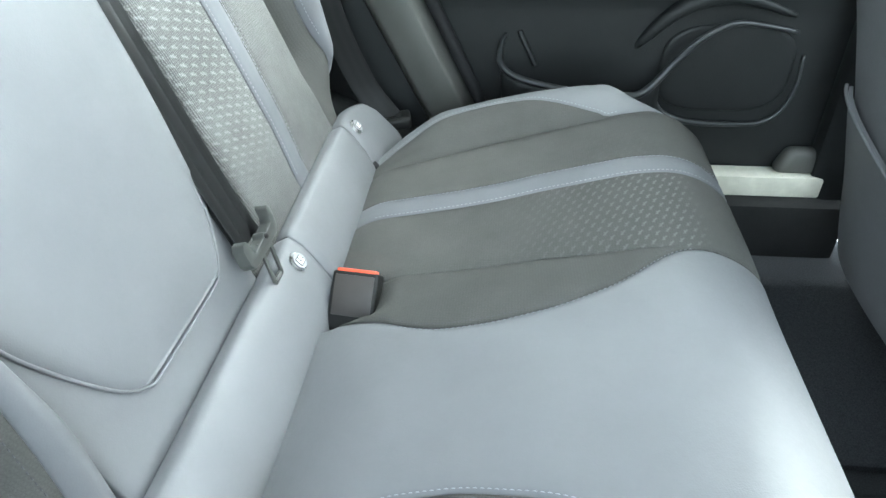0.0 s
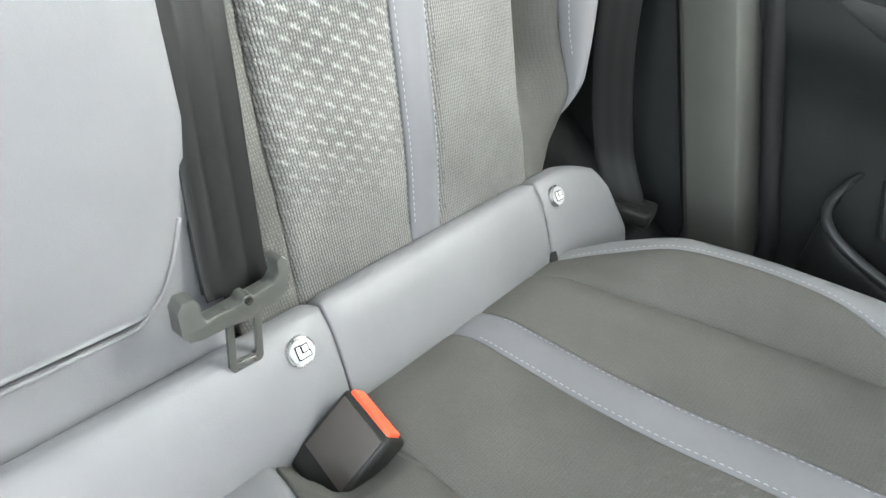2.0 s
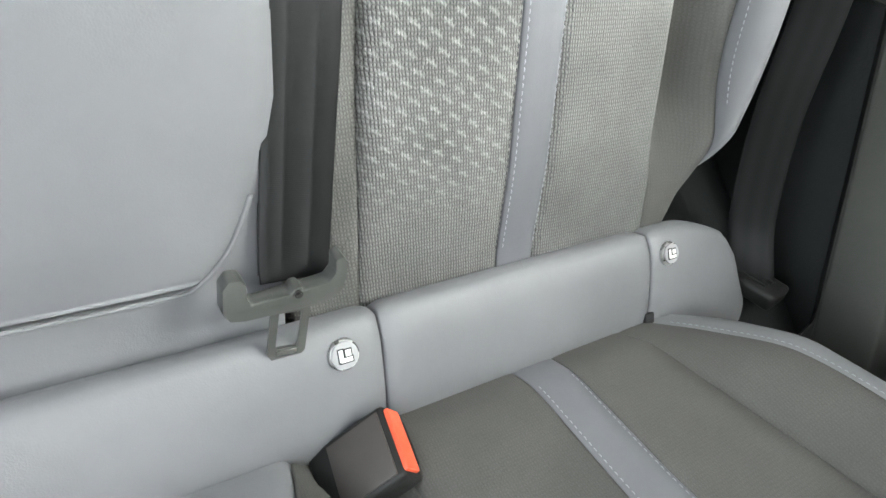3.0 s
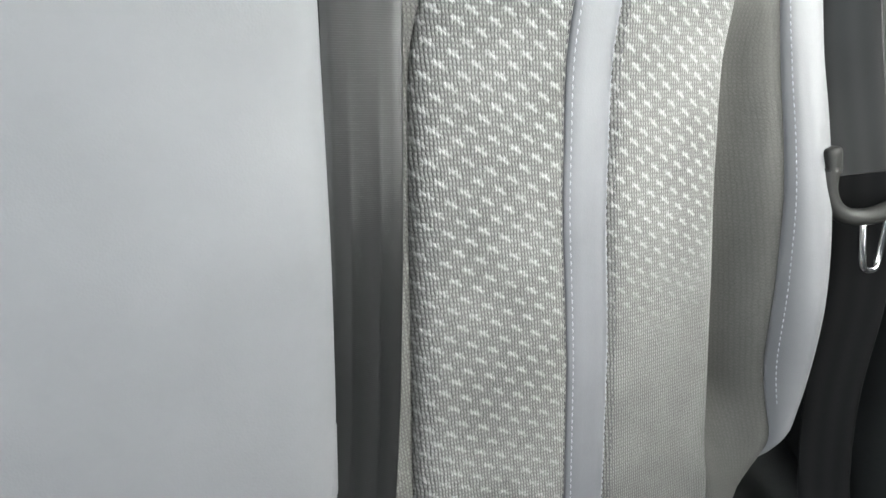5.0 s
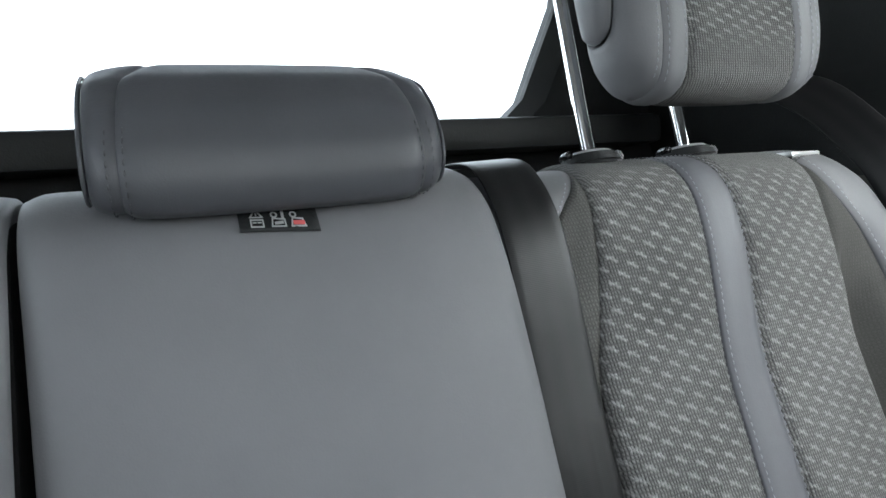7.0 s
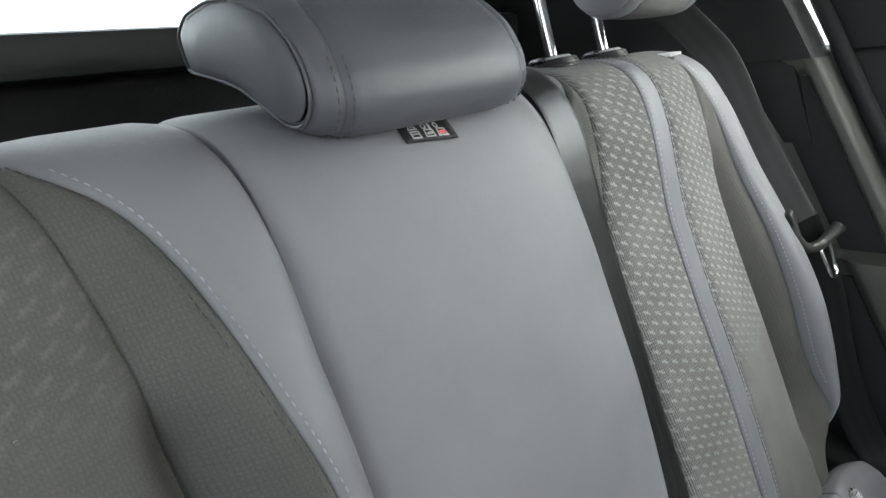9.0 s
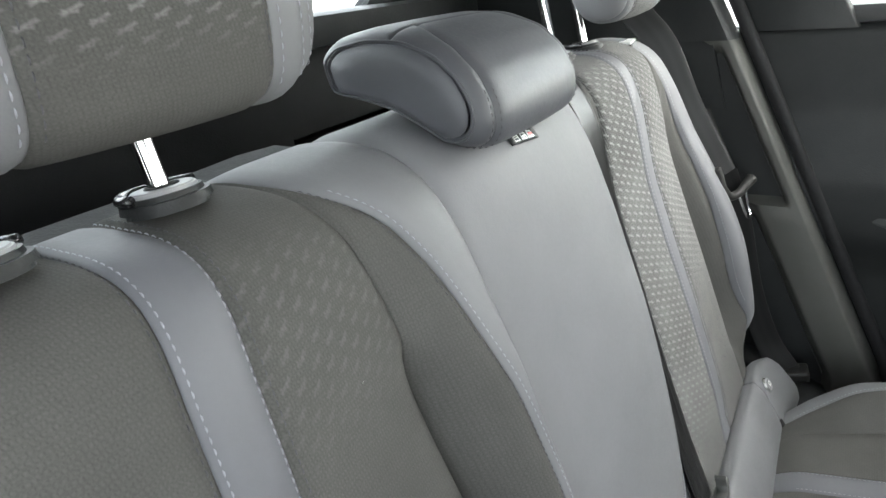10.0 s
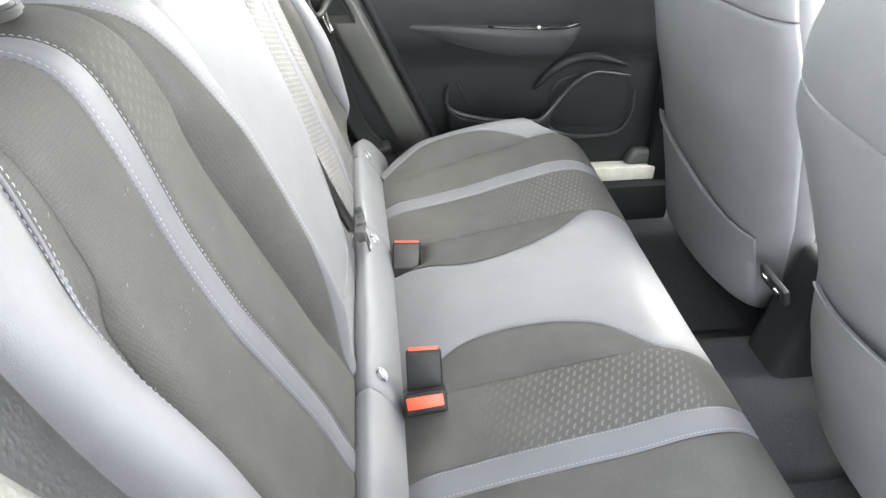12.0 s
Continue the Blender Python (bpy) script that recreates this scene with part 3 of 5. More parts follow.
# sill plates
for s in (1, -1):
    name = "trim_sill" if s > 0 else "trim_sill_near"
    slab(name, 0.28, 0.86, s * 0.715 - 0.035, s * 0.715 + 0.035, 0.03, 0.165, BLACK_BOARD, 0.012, "black carpeted sill lining", "trim")
    slab("trim_sill_paint" if s > 0 else "trim_sill_paint_near", 0.30, 0.812, s * 0.735 - 0.022, s * 0.735 + 0.022, 0.165, 0.208, PAINT, 0.006, "cream painted metal door sill", "trim")
foot = part("pillar_foot", block((0.09, 0.04, 0.05), pose(0.765, 0.745, 0.23), 0.018, 4, (0.6, 0.8)), TRIM_GREY)
tagged(foot, "grey plastic foot of the door pillar", "trim", "", "structure")


def quarter_trim(s):
    """Grey moulded pillar trim between the backrest and the door opening; below it steps back into a black recess."""
    shift = 0.0 if s > 0 else 0.085
    front = lambda z: shift + (-0.09 + 0.47 * (0.86 - z) if z > 0.30 else 0.173)

    def face(e, z):
        """Distance from the middle of the car: a strip along the seal, a sunk panel beside it, a soft ridge by the backrest."""
        high = step(0.60, 0.66, z)
        y = 0.705 + 0.03 * step(0.078, 0.10, e) * (1 - high)
        y += 0.026 * step(0.026, 0.036, e) * (1 - step(0.088, 0.118, e)) * step(0.634, 0.644, z) * (1 - step(0.885, 0.915, z))
        y -= 0.030 * step(0.10, 0.16, e) * high
        y += 0.035 * (1 - min(1.0, e / 0.014)) ** 2
        return y - 0.004 * math.sin(math.pi * min(1.0, e / 0.085)) * (1 - high)

    def made(name, f, nu, nv, mat, parent, label):
        a, b = sheet(nu, nv, f)
        b = [q[::-1] for q in b]
        a, b = solid(a, b, 0.008, (0, s, 0))
        if s < 0:
            b = [q[::-1] for q in b]
        return mesh_object(name, a, b, mat, parent, label, sharp=50)

    def f(u, v):
        z = 0.27 + 0.66 * v
        e = 0.34 * u ** 1.3
        return Vector((front(z) - e, s * face(e, z), z))
    p = made("trim_c_pillar" if s > 0 else "trim_c_pillar_near", f, 90, 100, TRIM_GREY, None, "")
    tagged(p, "greenish-grey moulded pillar trim beside the rear backrest", "trim", "", "structure")

    def g(u, v):
        z = 0.918 + 0.236 * v
        e = 0.49 * u ** 1.2
        y = 0.694 - 0.030 * step(0.08, 0.22, e) - 0.05 * step(0.93, 1.15, z)
        y += 0.035 * (1 - min(1.0, e / 0.014)) ** 2
        return Vector((front(z) - e, s * y, z))
    made("upper_cover", g, 60, 30, TRIM, p, "black moulded upper pillar cover")

    def h(u, v):
        z = 0.645 + 0.25 * v
        e = 0.037 + 0.058 * u
        round_off = 0.022 * max(0.0, (v - 0.8) / 0.2) ** 2 * u
        return Vector((front(z) - e, s * (face(0.06, 0.75) - 0.005), z - round_off))
    made("sunk_panel", h, 12, 24, TRIM, p, "black sunk panel in the pillar trim")

    def r(u, v):
        z = 0.27 + (0.335 - 0.02 * u) * v
        e = 0.097 + 0.23 * u
        return Vector((front(z) - e, s * (0.724 - 0.007 * math.exp(-((e - 0.17) / 0.014) ** 2)), z))
    made("recess_sheet", r, 30, 24, TRIM, p, "black grained sheet in the recess")
    seal = smooth_path([(front(z) + 0.016, s * 0.738, z) for z in (1.05, 0.86, 0.7, 0.55, 0.43, 0.35, 0.28)] + [(0.25, s * 0.735, 0.22), (0.32, s * 0.735, 0.2)], 50)
    va, fa = tube(seal, 0.011, 14)
    tagged(mesh_object("trim_door_seal" if s > 0 else "trim_door_seal_near", va, fa, SEAM if s > 0 else TRIM_GREY), "black rubber door seal" if s > 0 else "grey cloth-covered door seal", "trim", "", "structure")


quarter_trim(1)
quarter_trim(-1)


# ---- the rear bench: surfaces ----
BACK = [(0.385, -0.028, 0.385), (0.43, -0.045, 0.43), (0.48, -0.062, 0.48), (0.635, -0.110, 0.635), (0.79, -0.161, 0.79), (0.88, -0.182, 0.88), (0.922, -0.198, 0.922),
        (0.952, -0.222, 0.942), (0.98, -0.25, 0.950), (1.02, -0.29, 0.951), (1.046, -0.315, 0.944), (1.075, -0.33, 0.92), (1.12, -0.335, 0.875)]
back_x = curve([(w, x) for w, x, z in BACK])
back_z = curve([(w, z) for w, x, z in BACK])
# lines of the outer backrests, as distance from the middle of the car
INNER = curve([(0.385, 0.127), (0.88, 0.128), (0.95, 0.131), (1.12, 0.134)])
INNER_PROUD = curve([(0.385, 0.0), (0.45, 0.024), (0.5, 0.038), (0.79, 0.036), (0.83, 0.027), (0.87, 0.018), (0.905, 0.010), (0.94, 0.004), (1.12, 0.0)])
INNER_FAR = curve([(0.385, 0.143), (1.12, 0.146)])
SEAM_IN = curve([(0.385, 0.124), (0.6, 0.126), (0.75, 0.131), (0.83, 0.146), (0.89, 0.178), (0.945, 0.222), (0.98, 0.235), (1.12, 0.24)])
SEAM_IN_NEAR = curve([(0.385, 0.164), (0.465, 0.156), (0.52, 0.154), (0.6, 0.150), (0.69, 0.149), (0.76, 0.154), (0.796, 0.160), (0.845, 0.170), (0.886, 0.181), (0.92, 0.195), (0.945, 0.213), (0.98, 0.232), (1.12, 0.24)])
CREASE_IN = curve([(0.385, 0.196), (0.5, 0.196), (0.8, 0.197), (0.84, 0.207), (0.9, 0.219), (0.95, 0.228), (0.99, 0.238), (1.12, 0.243)])
STRIPE = curve([(0.385, 0.320), (0.45, 0.319), (0.6, 0.313), (0.7, 0.304), (0.8, 0.302), (0.9, 0.312), (1.0, 0.318), (1.12, 0.318)])
CREASE_OUT = curve([(0.385, 0.49), (0.466, 0.488), (0.543, 0.481), (0.64, 0.471), (0.7, 0.465), (0.78, 0.461), (0.85, 0.457), (0.9, 0.457), (0.93, 0.463), (0.98, 0.47), (1.12, 0.47)])
SEAM_OUT = curve([(0.385, 0.55), (0.43, 0.545), (0.475, 0.535), (0.557, 0.524), (0.65, 0.518), (0.75, 0.514), (0.8, 0.511), (0.85, 0.502), (0.88, 0.49), (0.922, 0.472), (0.96, 0.468), (0.99, 0.474), (1.12, 0.474)])
OUTER = curve([(0.385, 0.532), (0.42, 0.556), (0.46, 0.568), (0.52, 0.578), (0.6, 0.584), (0.72, 0.58), (0.77, 0.576), (0.9, 0.552), (0.96, 0.535), (1.04, 0.52), (1.12, 0.52)])
OUTER_FAR = curve([(0.385, 0.525), (0.42, 0.545), (0.46, 0.556), (0.52, 0.562), (0.6, 0.566), (0.72, 0.568), (0.77, 0.567), (0.85, 0.558), (0.9, 0.545), (0.96, 0.528), (1.04, 0.518), (1.12, 0.518)])


# the seat on the camera's side is sewn a little differently
CREASE_IN_NEAR = curve([(0.385, 0.162), (0.447, 0.168), (0.523, 0.176), (0.6, 0.186), (0.66, 0.195), (0.73, 0.201), (0.8, 0.207), (0.84, 0.211), (0.9, 0.22), (0.95, 0.229), (0.99, 0.238), (1.12, 0.243)])
STRIPE_NEAR = curve([(0.385, 0.286), (0.463, 0.296), (0.53, 0.302), (0.6, 0.314), (0.69, 0.329), (0.75, 0.33), (0.82, 0.326), (0.88, 0.324), (0.915, 0.319), (0.94, 0.315), (1.12, 0.316)])
CREASE_OUT_NEAR = curve([(0.385, 0.488), (0.47, 0.482), (0.617, 0.475), (0.74, 0.47), (0.835, 0.456), (0.885, 0.446), (0.923, 0.44), (0.95, 0.434), (0.99, 0.436), (1.12, 0.44)])
SEAM_OUT_NEAR = curve([(0.385, 0.575), (0.43, 0.572), (0.48, 0.555), (0.53, 0.537), (0.62, 0.53), (0.74, 0.52), (0.82, 0.503), (0.87, 0.485), (0.9, 0.471), (0.925, 0.459), (0.945, 0.45), (0.96, 0.447), (0.99, 0.448), (1.12, 0.45)])


def back_point(y, w, raise_by):
    x, z = back_x(w), back_z(w)
    tx, tz = back_x(w + 0.002) - back_x(w - 0.002), back_z(w + 0.002) - back_z(w - 0.002)
    n = math.hypot(tx, tz)
    return Vector((x + tz / n * raise_by, y, z - tx / n * raise_by))


def outer_back(s):
    """Padded surface of an outer backrest (s: side of the car)."""
    crease_out = CREASE_OUT if s > 0 else CREASE_OUT_NEAR
    crease_in = CREASE_IN if s > 0 else CREASE_IN_NEAR
    outer, inner = (OUTER_FAR, INNER_FAR) if s > 0 else (OUTER, INNER)

    def surf(y, w):
        q = abs(y)
        body = step(0.40, 0.50, w) * (1 - step(0.93, 1.0, w))
        co, ci, o, i = crease_out(w), crease_in(w), outer(w), inner(w)
        h = 0.008 * math.sin(math.pi * min(1, max(0, (q - ci) / (co - ci)))) * body
        bolster = step(0.42, 0.5, w) * (1 - (step(0.60, 0.95, w) if s > 0 else step(0.72, 0.93, w)))
        h += (0.046 if s > 0 else 0.052) * bolster * step(co + 0.004, co + 0.075, q)
        h -= (0.036 if s > 0 else 0.020) * step(0.43, 0.54, w) * (1 - step(0.78, 0.89, w)) * step(co - 0.003, co + 0.012, q) * (1 - step(co + 0.012, co + 0.072, q))
        h += (INNER_PROUD(w) if s < 0 else -0.006) * step(ci + 0.004, ci - 0.045 if s < 0 else ci - 0.014, q)
        groove = step(0.45, 0.5, w) * (1 - step(0.79, 0.84, w))
        h -= (0.009 if s > 0 else 0.013) * groove * math.exp(-((q - co) / 0.007) ** 2)
        groove = step(0.45, 0.55, w) * (1 - (step(0.70, 0.88, w) if s > 0 else step(0.81, 0.85, w)))
        h -= (0.006 if s > 0 else 0.014) * groove * math.exp(-((q - ci) / 0.009) ** 2)
        h -= 0.045 * max(0.0, 1 - (o - q) / 0.024) ** 2.2 if q > o - 0.024 else 0
        h -= 0.016 * (1 - 0.75 * step(0.78, 0.90, w)) * max(0.0, 1 - (q - i) / 0.02) ** 2 if q < i + 0.02 else 0
        return back_point(y, w, h)
    return surf


MID_PROUD = curve([(0.38, 0.004), (0.44, 0.006), (0.5, 0.010), (0.6, 0.018), (0.7, 0.025), (0.8, 0.024), (0.88, 0.013), (0.93, 0.006), (1.0, 0.004), (1.12, 0.004)])


def middle_back(y, w):
    h = 0.008 * (1 - ((y - 0.013) / 0.127) ** 2) * step(0.40, 0.5, w) * (1 - step(0.9, 1.0, w)) + MID_PROUD(w) * (0.45 + 0.55 * step(-0.09, 0.10, y))
    return back_point(y, w, h)


def tick_fade(y, w):
    q = abs(y)
    if y < 0:
        # same ticks as across the car, faded for the sheen they lack here
        return (0.3 if q < 0.33 else 0.0) * step(0.80, 0.88, w) * (1 - step(0.92, 0.945, w)) * step(0.20, 0.22, q)
    if q < 0.33:
        return (0.55 + 0.45 * step(0.5, 0.85, w)) * step(0.44, 0.52, w) * (1 - step(0.935, 0.955, w))
    return 0.85 * step(0.58, 0.70, w) * (1 - step(0.925, 0.945, w)) * step(0.462, 0.44, q)


def build_outer_back(s):
    label = "grey leatherette and patterned cloth rear seat backrest with pale stripe"
    t = thing("rear_seat_backrest", label, "car seat", "rear seat backrests", (-0.15, s * 0.35, 0.40))
    sf = outer_back(s)
    crease_in, stripe, crease_out, seam_out = (CREASE_IN, STRIPE, CREASE_OUT, SEAM_OUT) if s > 0 else (CREASE_IN_NEAR, STRIPE_NEAR, CREASE_OUT_NEAR, SEAM_OUT_NEAR)
    L = (lambda f: (lambda w: s * f(w)))
    sewn = seam_out
    outer = OUTER_FAR if s > 0 else OUTER
    seam_out = lambda w: min(sewn(w), outer(w) - 0.0015)
    inner = INNER_FAR if s > 0 else INNER
    seam_in = SEAM_IN if s > 0 else SEAM_IN_NEAR
    seam = (lambda w: max(seam_in(w), inner(w) + 0.0005))
    sR = (lambda w: stripe(w) + 0.037)
    w0, w1 = 0.388, 1.115
    P = lambda name, a, b, mat, nu, nv, lab="", fade=None, lo=w0, hi=w1, dip=0.0036: panel(name, sf, L(a), L(b), lo, hi, nu, nv, mat, t, lab, dip, 0.0032, fade)
    P("inner_bolster", inner, seam, LEATHER, 8, 90, "grey leatherette inner bolster", None, 0.80 if s > 0 else w0)
    # the camera-side seat takes the dimmed copy of the one cloth
    plain_cloth = CLOTH_PLAIN if s > 0 else CLOTH_DIM
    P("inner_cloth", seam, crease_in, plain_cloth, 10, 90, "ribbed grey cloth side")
    cloth = CLOTH if s > 0 else CLOTH_DIM
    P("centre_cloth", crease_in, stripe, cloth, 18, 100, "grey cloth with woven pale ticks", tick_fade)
    P("stripe", stripe, sR, LEATHER_PALE, 8, 100, "pale grey leatherette stripe", None, w0, w1, 0.0028)
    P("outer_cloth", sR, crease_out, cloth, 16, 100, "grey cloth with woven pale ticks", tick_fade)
    # the dimmed copy also darkens the far bolster, which lies in shade
    P("bolster_cloth", crease_out, seam_out, CLOTH_DIM, 14, 100, "plain grey cloth bolster")
    P("side_panel", seam_out, outer, LEATHER, 10, 100, "pale leatherette side panel", None, w0, w1)
    # rear board and side wall
    def rear(u, v):
        w = w0 + (w1 - w0) * v
        a, b = inner(w) + 0.006, outer(w) - 0.004
        p = sf(s * (a + (b - a) * u), w)
        x = back_x(min(w, 0.95)) - 0.115 if w < 1.0 else p.x - 0.004
        return Vector((min(x, p.x - 0.01), p.y, p.z - 0.006))
    a, b = sheet(10, 30, rear)
    _, fr = solid(a, b, 0.10, (1, 0, 0))
    both = list(a) + [Vector((sf(v.y, w0 + (w1 - w0) * (i // 11) / 30).x - (0.034 if 3 < i // 11 < 23 else 0.012), v.y, v.z)) for i, v in enumerate(a)]
    mesh_object("rear_board", both, fr, BLACK_BOARD, t, "black rear board", sharp=50)
    # stitch rows
    for f, off, mat in ((stripe, 0.003, THREAD), (stripe, -0.004, THREAD_DARK), (sR, -0.003, THREAD), (sR, 0.004, THREAD_DARK)):
        stitches("stitching", sf, (lambda f, off: (lambda w: s * (f(w) + off)))(f, off), 0.42, 1.02, mat, t)
    stitches("stitching", sf, lambda w: s * (seam_out(w) + 0.005), 0.52, 0.98, THREAD, t)
    if s < 0:
        va, fa = tube([sf(s * (seam_out(w) + 0.0005), w) for w in np.linspace(0.46, 0.97, 90)], 0.0014, 8)
        mesh_object("welt", va, fa, LEATHER_PALE, t, "pale welt along the outer seam")
        stitches("stitching", sf, lambda w: s * (seam_out(w) - 0.005), 0.52, 0.97, THREAD, t)
        stitches("stitching", sf, lambda w: s * (seam_in(w) + 0.005), 0.45, 0.96, THREAD_DARK, t)
        stitches("stitching", sf, lambda w: s * (seam_in(w) - 0.004), 0.60, 0.95, THREAD, t)
    else:
        stitches("stitching", sf, lambda w: s * (seam_in(w) - 0.004), 0.84, 0.95, THREAD, t)
    return t


def build_middle_back():
    t = thing("middle_rear_seat", "smooth grey leatherette backrest of the middle rear seat", "car seat", "rear seat backrests", (-0.15, 0, 0.40))
    lo = curve([(0.44, -0.040), (0.446, -0.056), (0.46, -0.071), (0.50, -0.094), (0.547, -0.115), (0.6, -0.1235), (0.75, -0.125), (0.88, -0.126), (0.95, -0.129), (1.12, -0.133)])
    hi = curve([(0.44, 0.078), (0.446, 0.092), (0.46, 0.105), (0.50, 0.124), (0.547, 0.136), (0.6, 0.1395), (1.12, 0.1405)])
    panel("cover", middle_back, lo, hi, 0.442, 1.115, 30, 110, LEATHER, t, "", 0.0042, 0.006)
    under = lambda y, w: middle_back(y, w) - Vector((0.0036, 0, 0.001))
    panel("lower_band", under, lambda w: -0.124, lambda w: 0.1405, 0.388, 0.60, 24, 26, LEATHER, t, "grey leatherette band below the seam", 0.003, 0.004)
    a, b = sheet(10, 30, lambda u, v: Vector((min(back_x(0.388 + 0.727 * v), -0.02) - 0.012, -0.117 + 0.251 * u, back_z(0.388 + 0.727 * v) - 0.006)))
    a2 = [Vector((min(v.x - 0.002, max(v.x - 0.10, -0.335)), v.y, v.z)) for v in a]
    _, fr = solid(a, b, 0.1, (-1, 0, 0))
    mesh_object("rear_board", a + a2, fr, BLACK_BOARD, t, "black rear board", sharp=50)
    # raised welt along the rounded lower edge of the cover
    edge = [(lo(w) + 0.001, w) for w in np.linspace(0.66, 0.444, 30)] + [(y, 0.443) for y in np.linspace(-0.04, 0.078, 20)] + [(hi(w) - 0.001, w) for w in np.linspace(0.444, 0.50, 12)]
    va, fa = tube([middle_back(float(y), float(w)) + Vector((-0.0028, 0, 0)) for y, w in edge], 0.0016, 8)
    mesh_object("welt", va, fa, LEATHER, t, "raised welt along the cover's edge")
    return t


build_outer_back(1)
build_outer_back(-1)
build_middle_back()

# warning tag sewn under the middle headrest
def warning_tag():
    t = thing("warning_tag", "small black cloth warning tag with white and red pictograms", "tag", "", (-0.19, 0.005, 0.915))
    def on(y, w, lift):
        return middle_back(y, w) + Vector((0.95, 0, 0.3)) * lift
    a, b = sheet(10, 8, lambda u, v: on(-0.0205 + 0.043 * u, 0.934 - 0.0185 * (1 - v) - 0.004 * u, 0.0022))
    a, b = solid(a, b, 0.0012, (-0.95, 0, -0.3))
    mesh_object("cloth", a, b, TRIM, t)
    def stroke(points, wide, mat, name="pictogram_stroke"):
        """A flat printed line through points given as (across, up) in millimetres from the middle of the tag."""
        pts = [Vector((p[0], p[1])) / 1000 for p in points]
        verts, faces = [], []
        for p, q in zip(pts, pts[1:]):
            d = (q - p).normalized() * (wide / 2000)
            n = Vector((-d.y, d.x))
            k = len(verts)
            for lift in (0.0024, 0.0029):
                for c in (p - d + n, p - d - n, q + d - n, q + d + n):
                    verts.append(on(0.001 + c.x, 0.9225 + c.y - 0.0975 * (c.x + 0.0215) * 0.95, lift))
            faces += [(k, k + 3, k + 2, k + 1), (k + 4, k + 5, k + 6, k + 7)] + [(k + i, k + (i + 1) % 4, k + 4 + (i + 1) % 4, k + 4 + i) for i in range(4)]
        return mesh_object(name, verts, faces, mat, t, smooth=False)

    def ring(cx, cy, r, n=12):
        return [(cx + r * math.cos(2 * math.pi * i / n), cy + r * math.sin(2 * math.pi * i / n)) for i in range(n + 1)]

    # warning triangle over an open book
    stroke([(-15.2, 1.0), (-8.8, 1.0), (-12.0, 6.0), (-15.2, 1.0)], 0.8, SILVER)
    stroke([(-12.0, 2.2), (-12.0, 4.2)], 0.6, SILVER)
    stroke([(-15.2, -4.6), (-15.2, -0.6), (-8.8, -0.6), (-8.8, -4.6), (-15.2, -4.6)], 0.8, SILVER)
    stroke([(-14.0, -2.2), (-12.6, -2.2)], 0.7, SILVER)
    stroke([(-11.4, -2.2), (-10.0, -2.2)], 0.7, SILVER)
    # two seat symbols, the second with a red seat shell
    stroke(ring(-2.4, 2.4, 1.5), 0.8, SILVER)
    stroke([(-4.2, -4.4), (3.2, -4.4), (3.0, -0.4), (-3.4, 0.2), (-4.2, -4.4)], 0.8, SILVER)
    stroke([(-1.8, -2.6), (1.4, -2.2)], 1.6, SILVER)
    stroke([(2.2, 0.4), (2.4, 5.6)], 1.5, SILVER)
    stroke(ring(8.0, 2.4, 1.5), 0.8, SILVER)
    stroke([(6.4, -4.4), (14.0, -4.4)], 0.9, SILVER)
    stroke([(6.4, -4.4), (7.4, 0.4), (12.8, -0.2), (13.8, -4.4)], 0.8, SILVER)
    stroke([(8.6, -2.4), (12.4, -2.4)], 2.4, REDPRINT, "pictogram_fill")


warning_tag()


# ---- rolled cover between backrest and cushion ----
ROLL = [(-0.046, 0.36), (-0.044, 0.386), (-0.034, 0.408), (-0.017, 0.4175), (0.0, 0.4035), (0.018, 0.374), (0.029, 0.352), (0.034, 0.33), (0.03, 0.30)]
roll_x = curve([(i / 8, p[0]) for i, p in enumerate(ROLL)])
roll_z = curve([(i / 8, p[1]) for i, p in enumerate(ROLL)])


def roll_point(y, w):
    sag = 0.004 * math.cos(y * 5)
    droop = step(0.52, 0.63, abs(y))
    return Vector((roll_x(w) + sag + 0.016 * droop, y, roll_z(w) + sag * 0.6 - 0.024 * droop))


def build_roll():
    t = thing("seat_joint_cover", "rolled grey leatherette cover along the joint of bench and backrest", "car seat", "", (0, 0, 0.35))
    edge = lambda e: (lambda w: e)
    end = curve([(0, 0.555), (0.3, 0.582), (0.5, 0.60), (0.7, 0.622), (1, 0.638)])
    panel("middle_section", roll_point, edge(-0.197), edge(0.197), 0, 1, 40, 24, LEATHER, t, "", 0.003, 0.004, None, True)
    for s in (1, -1):
        c = [edge(0.199), edge(0.4755), edge(0.4775), end]
        for a, b, n in ((0, 1, 24), (2, 3, 14)):
            ya = (lambda f: (lambda w: s * f(w)))(c[a])
            yb = (lambda f: (lambda w: s * f(w)))(c[b])
            panel("outer_section" if a == 0 else "end_section", roll_point, ya, yb, 0, 1, n, 24, LEATHER, t, "", 0.003, 0.004, None, True)
        part("notch", block((0.012, 0.012, 0.006), pose(0.026, s * 0.4765, 0.346, 0, 55), 0.002), SEAM, t, "dark notch at the seam")


build_roll()


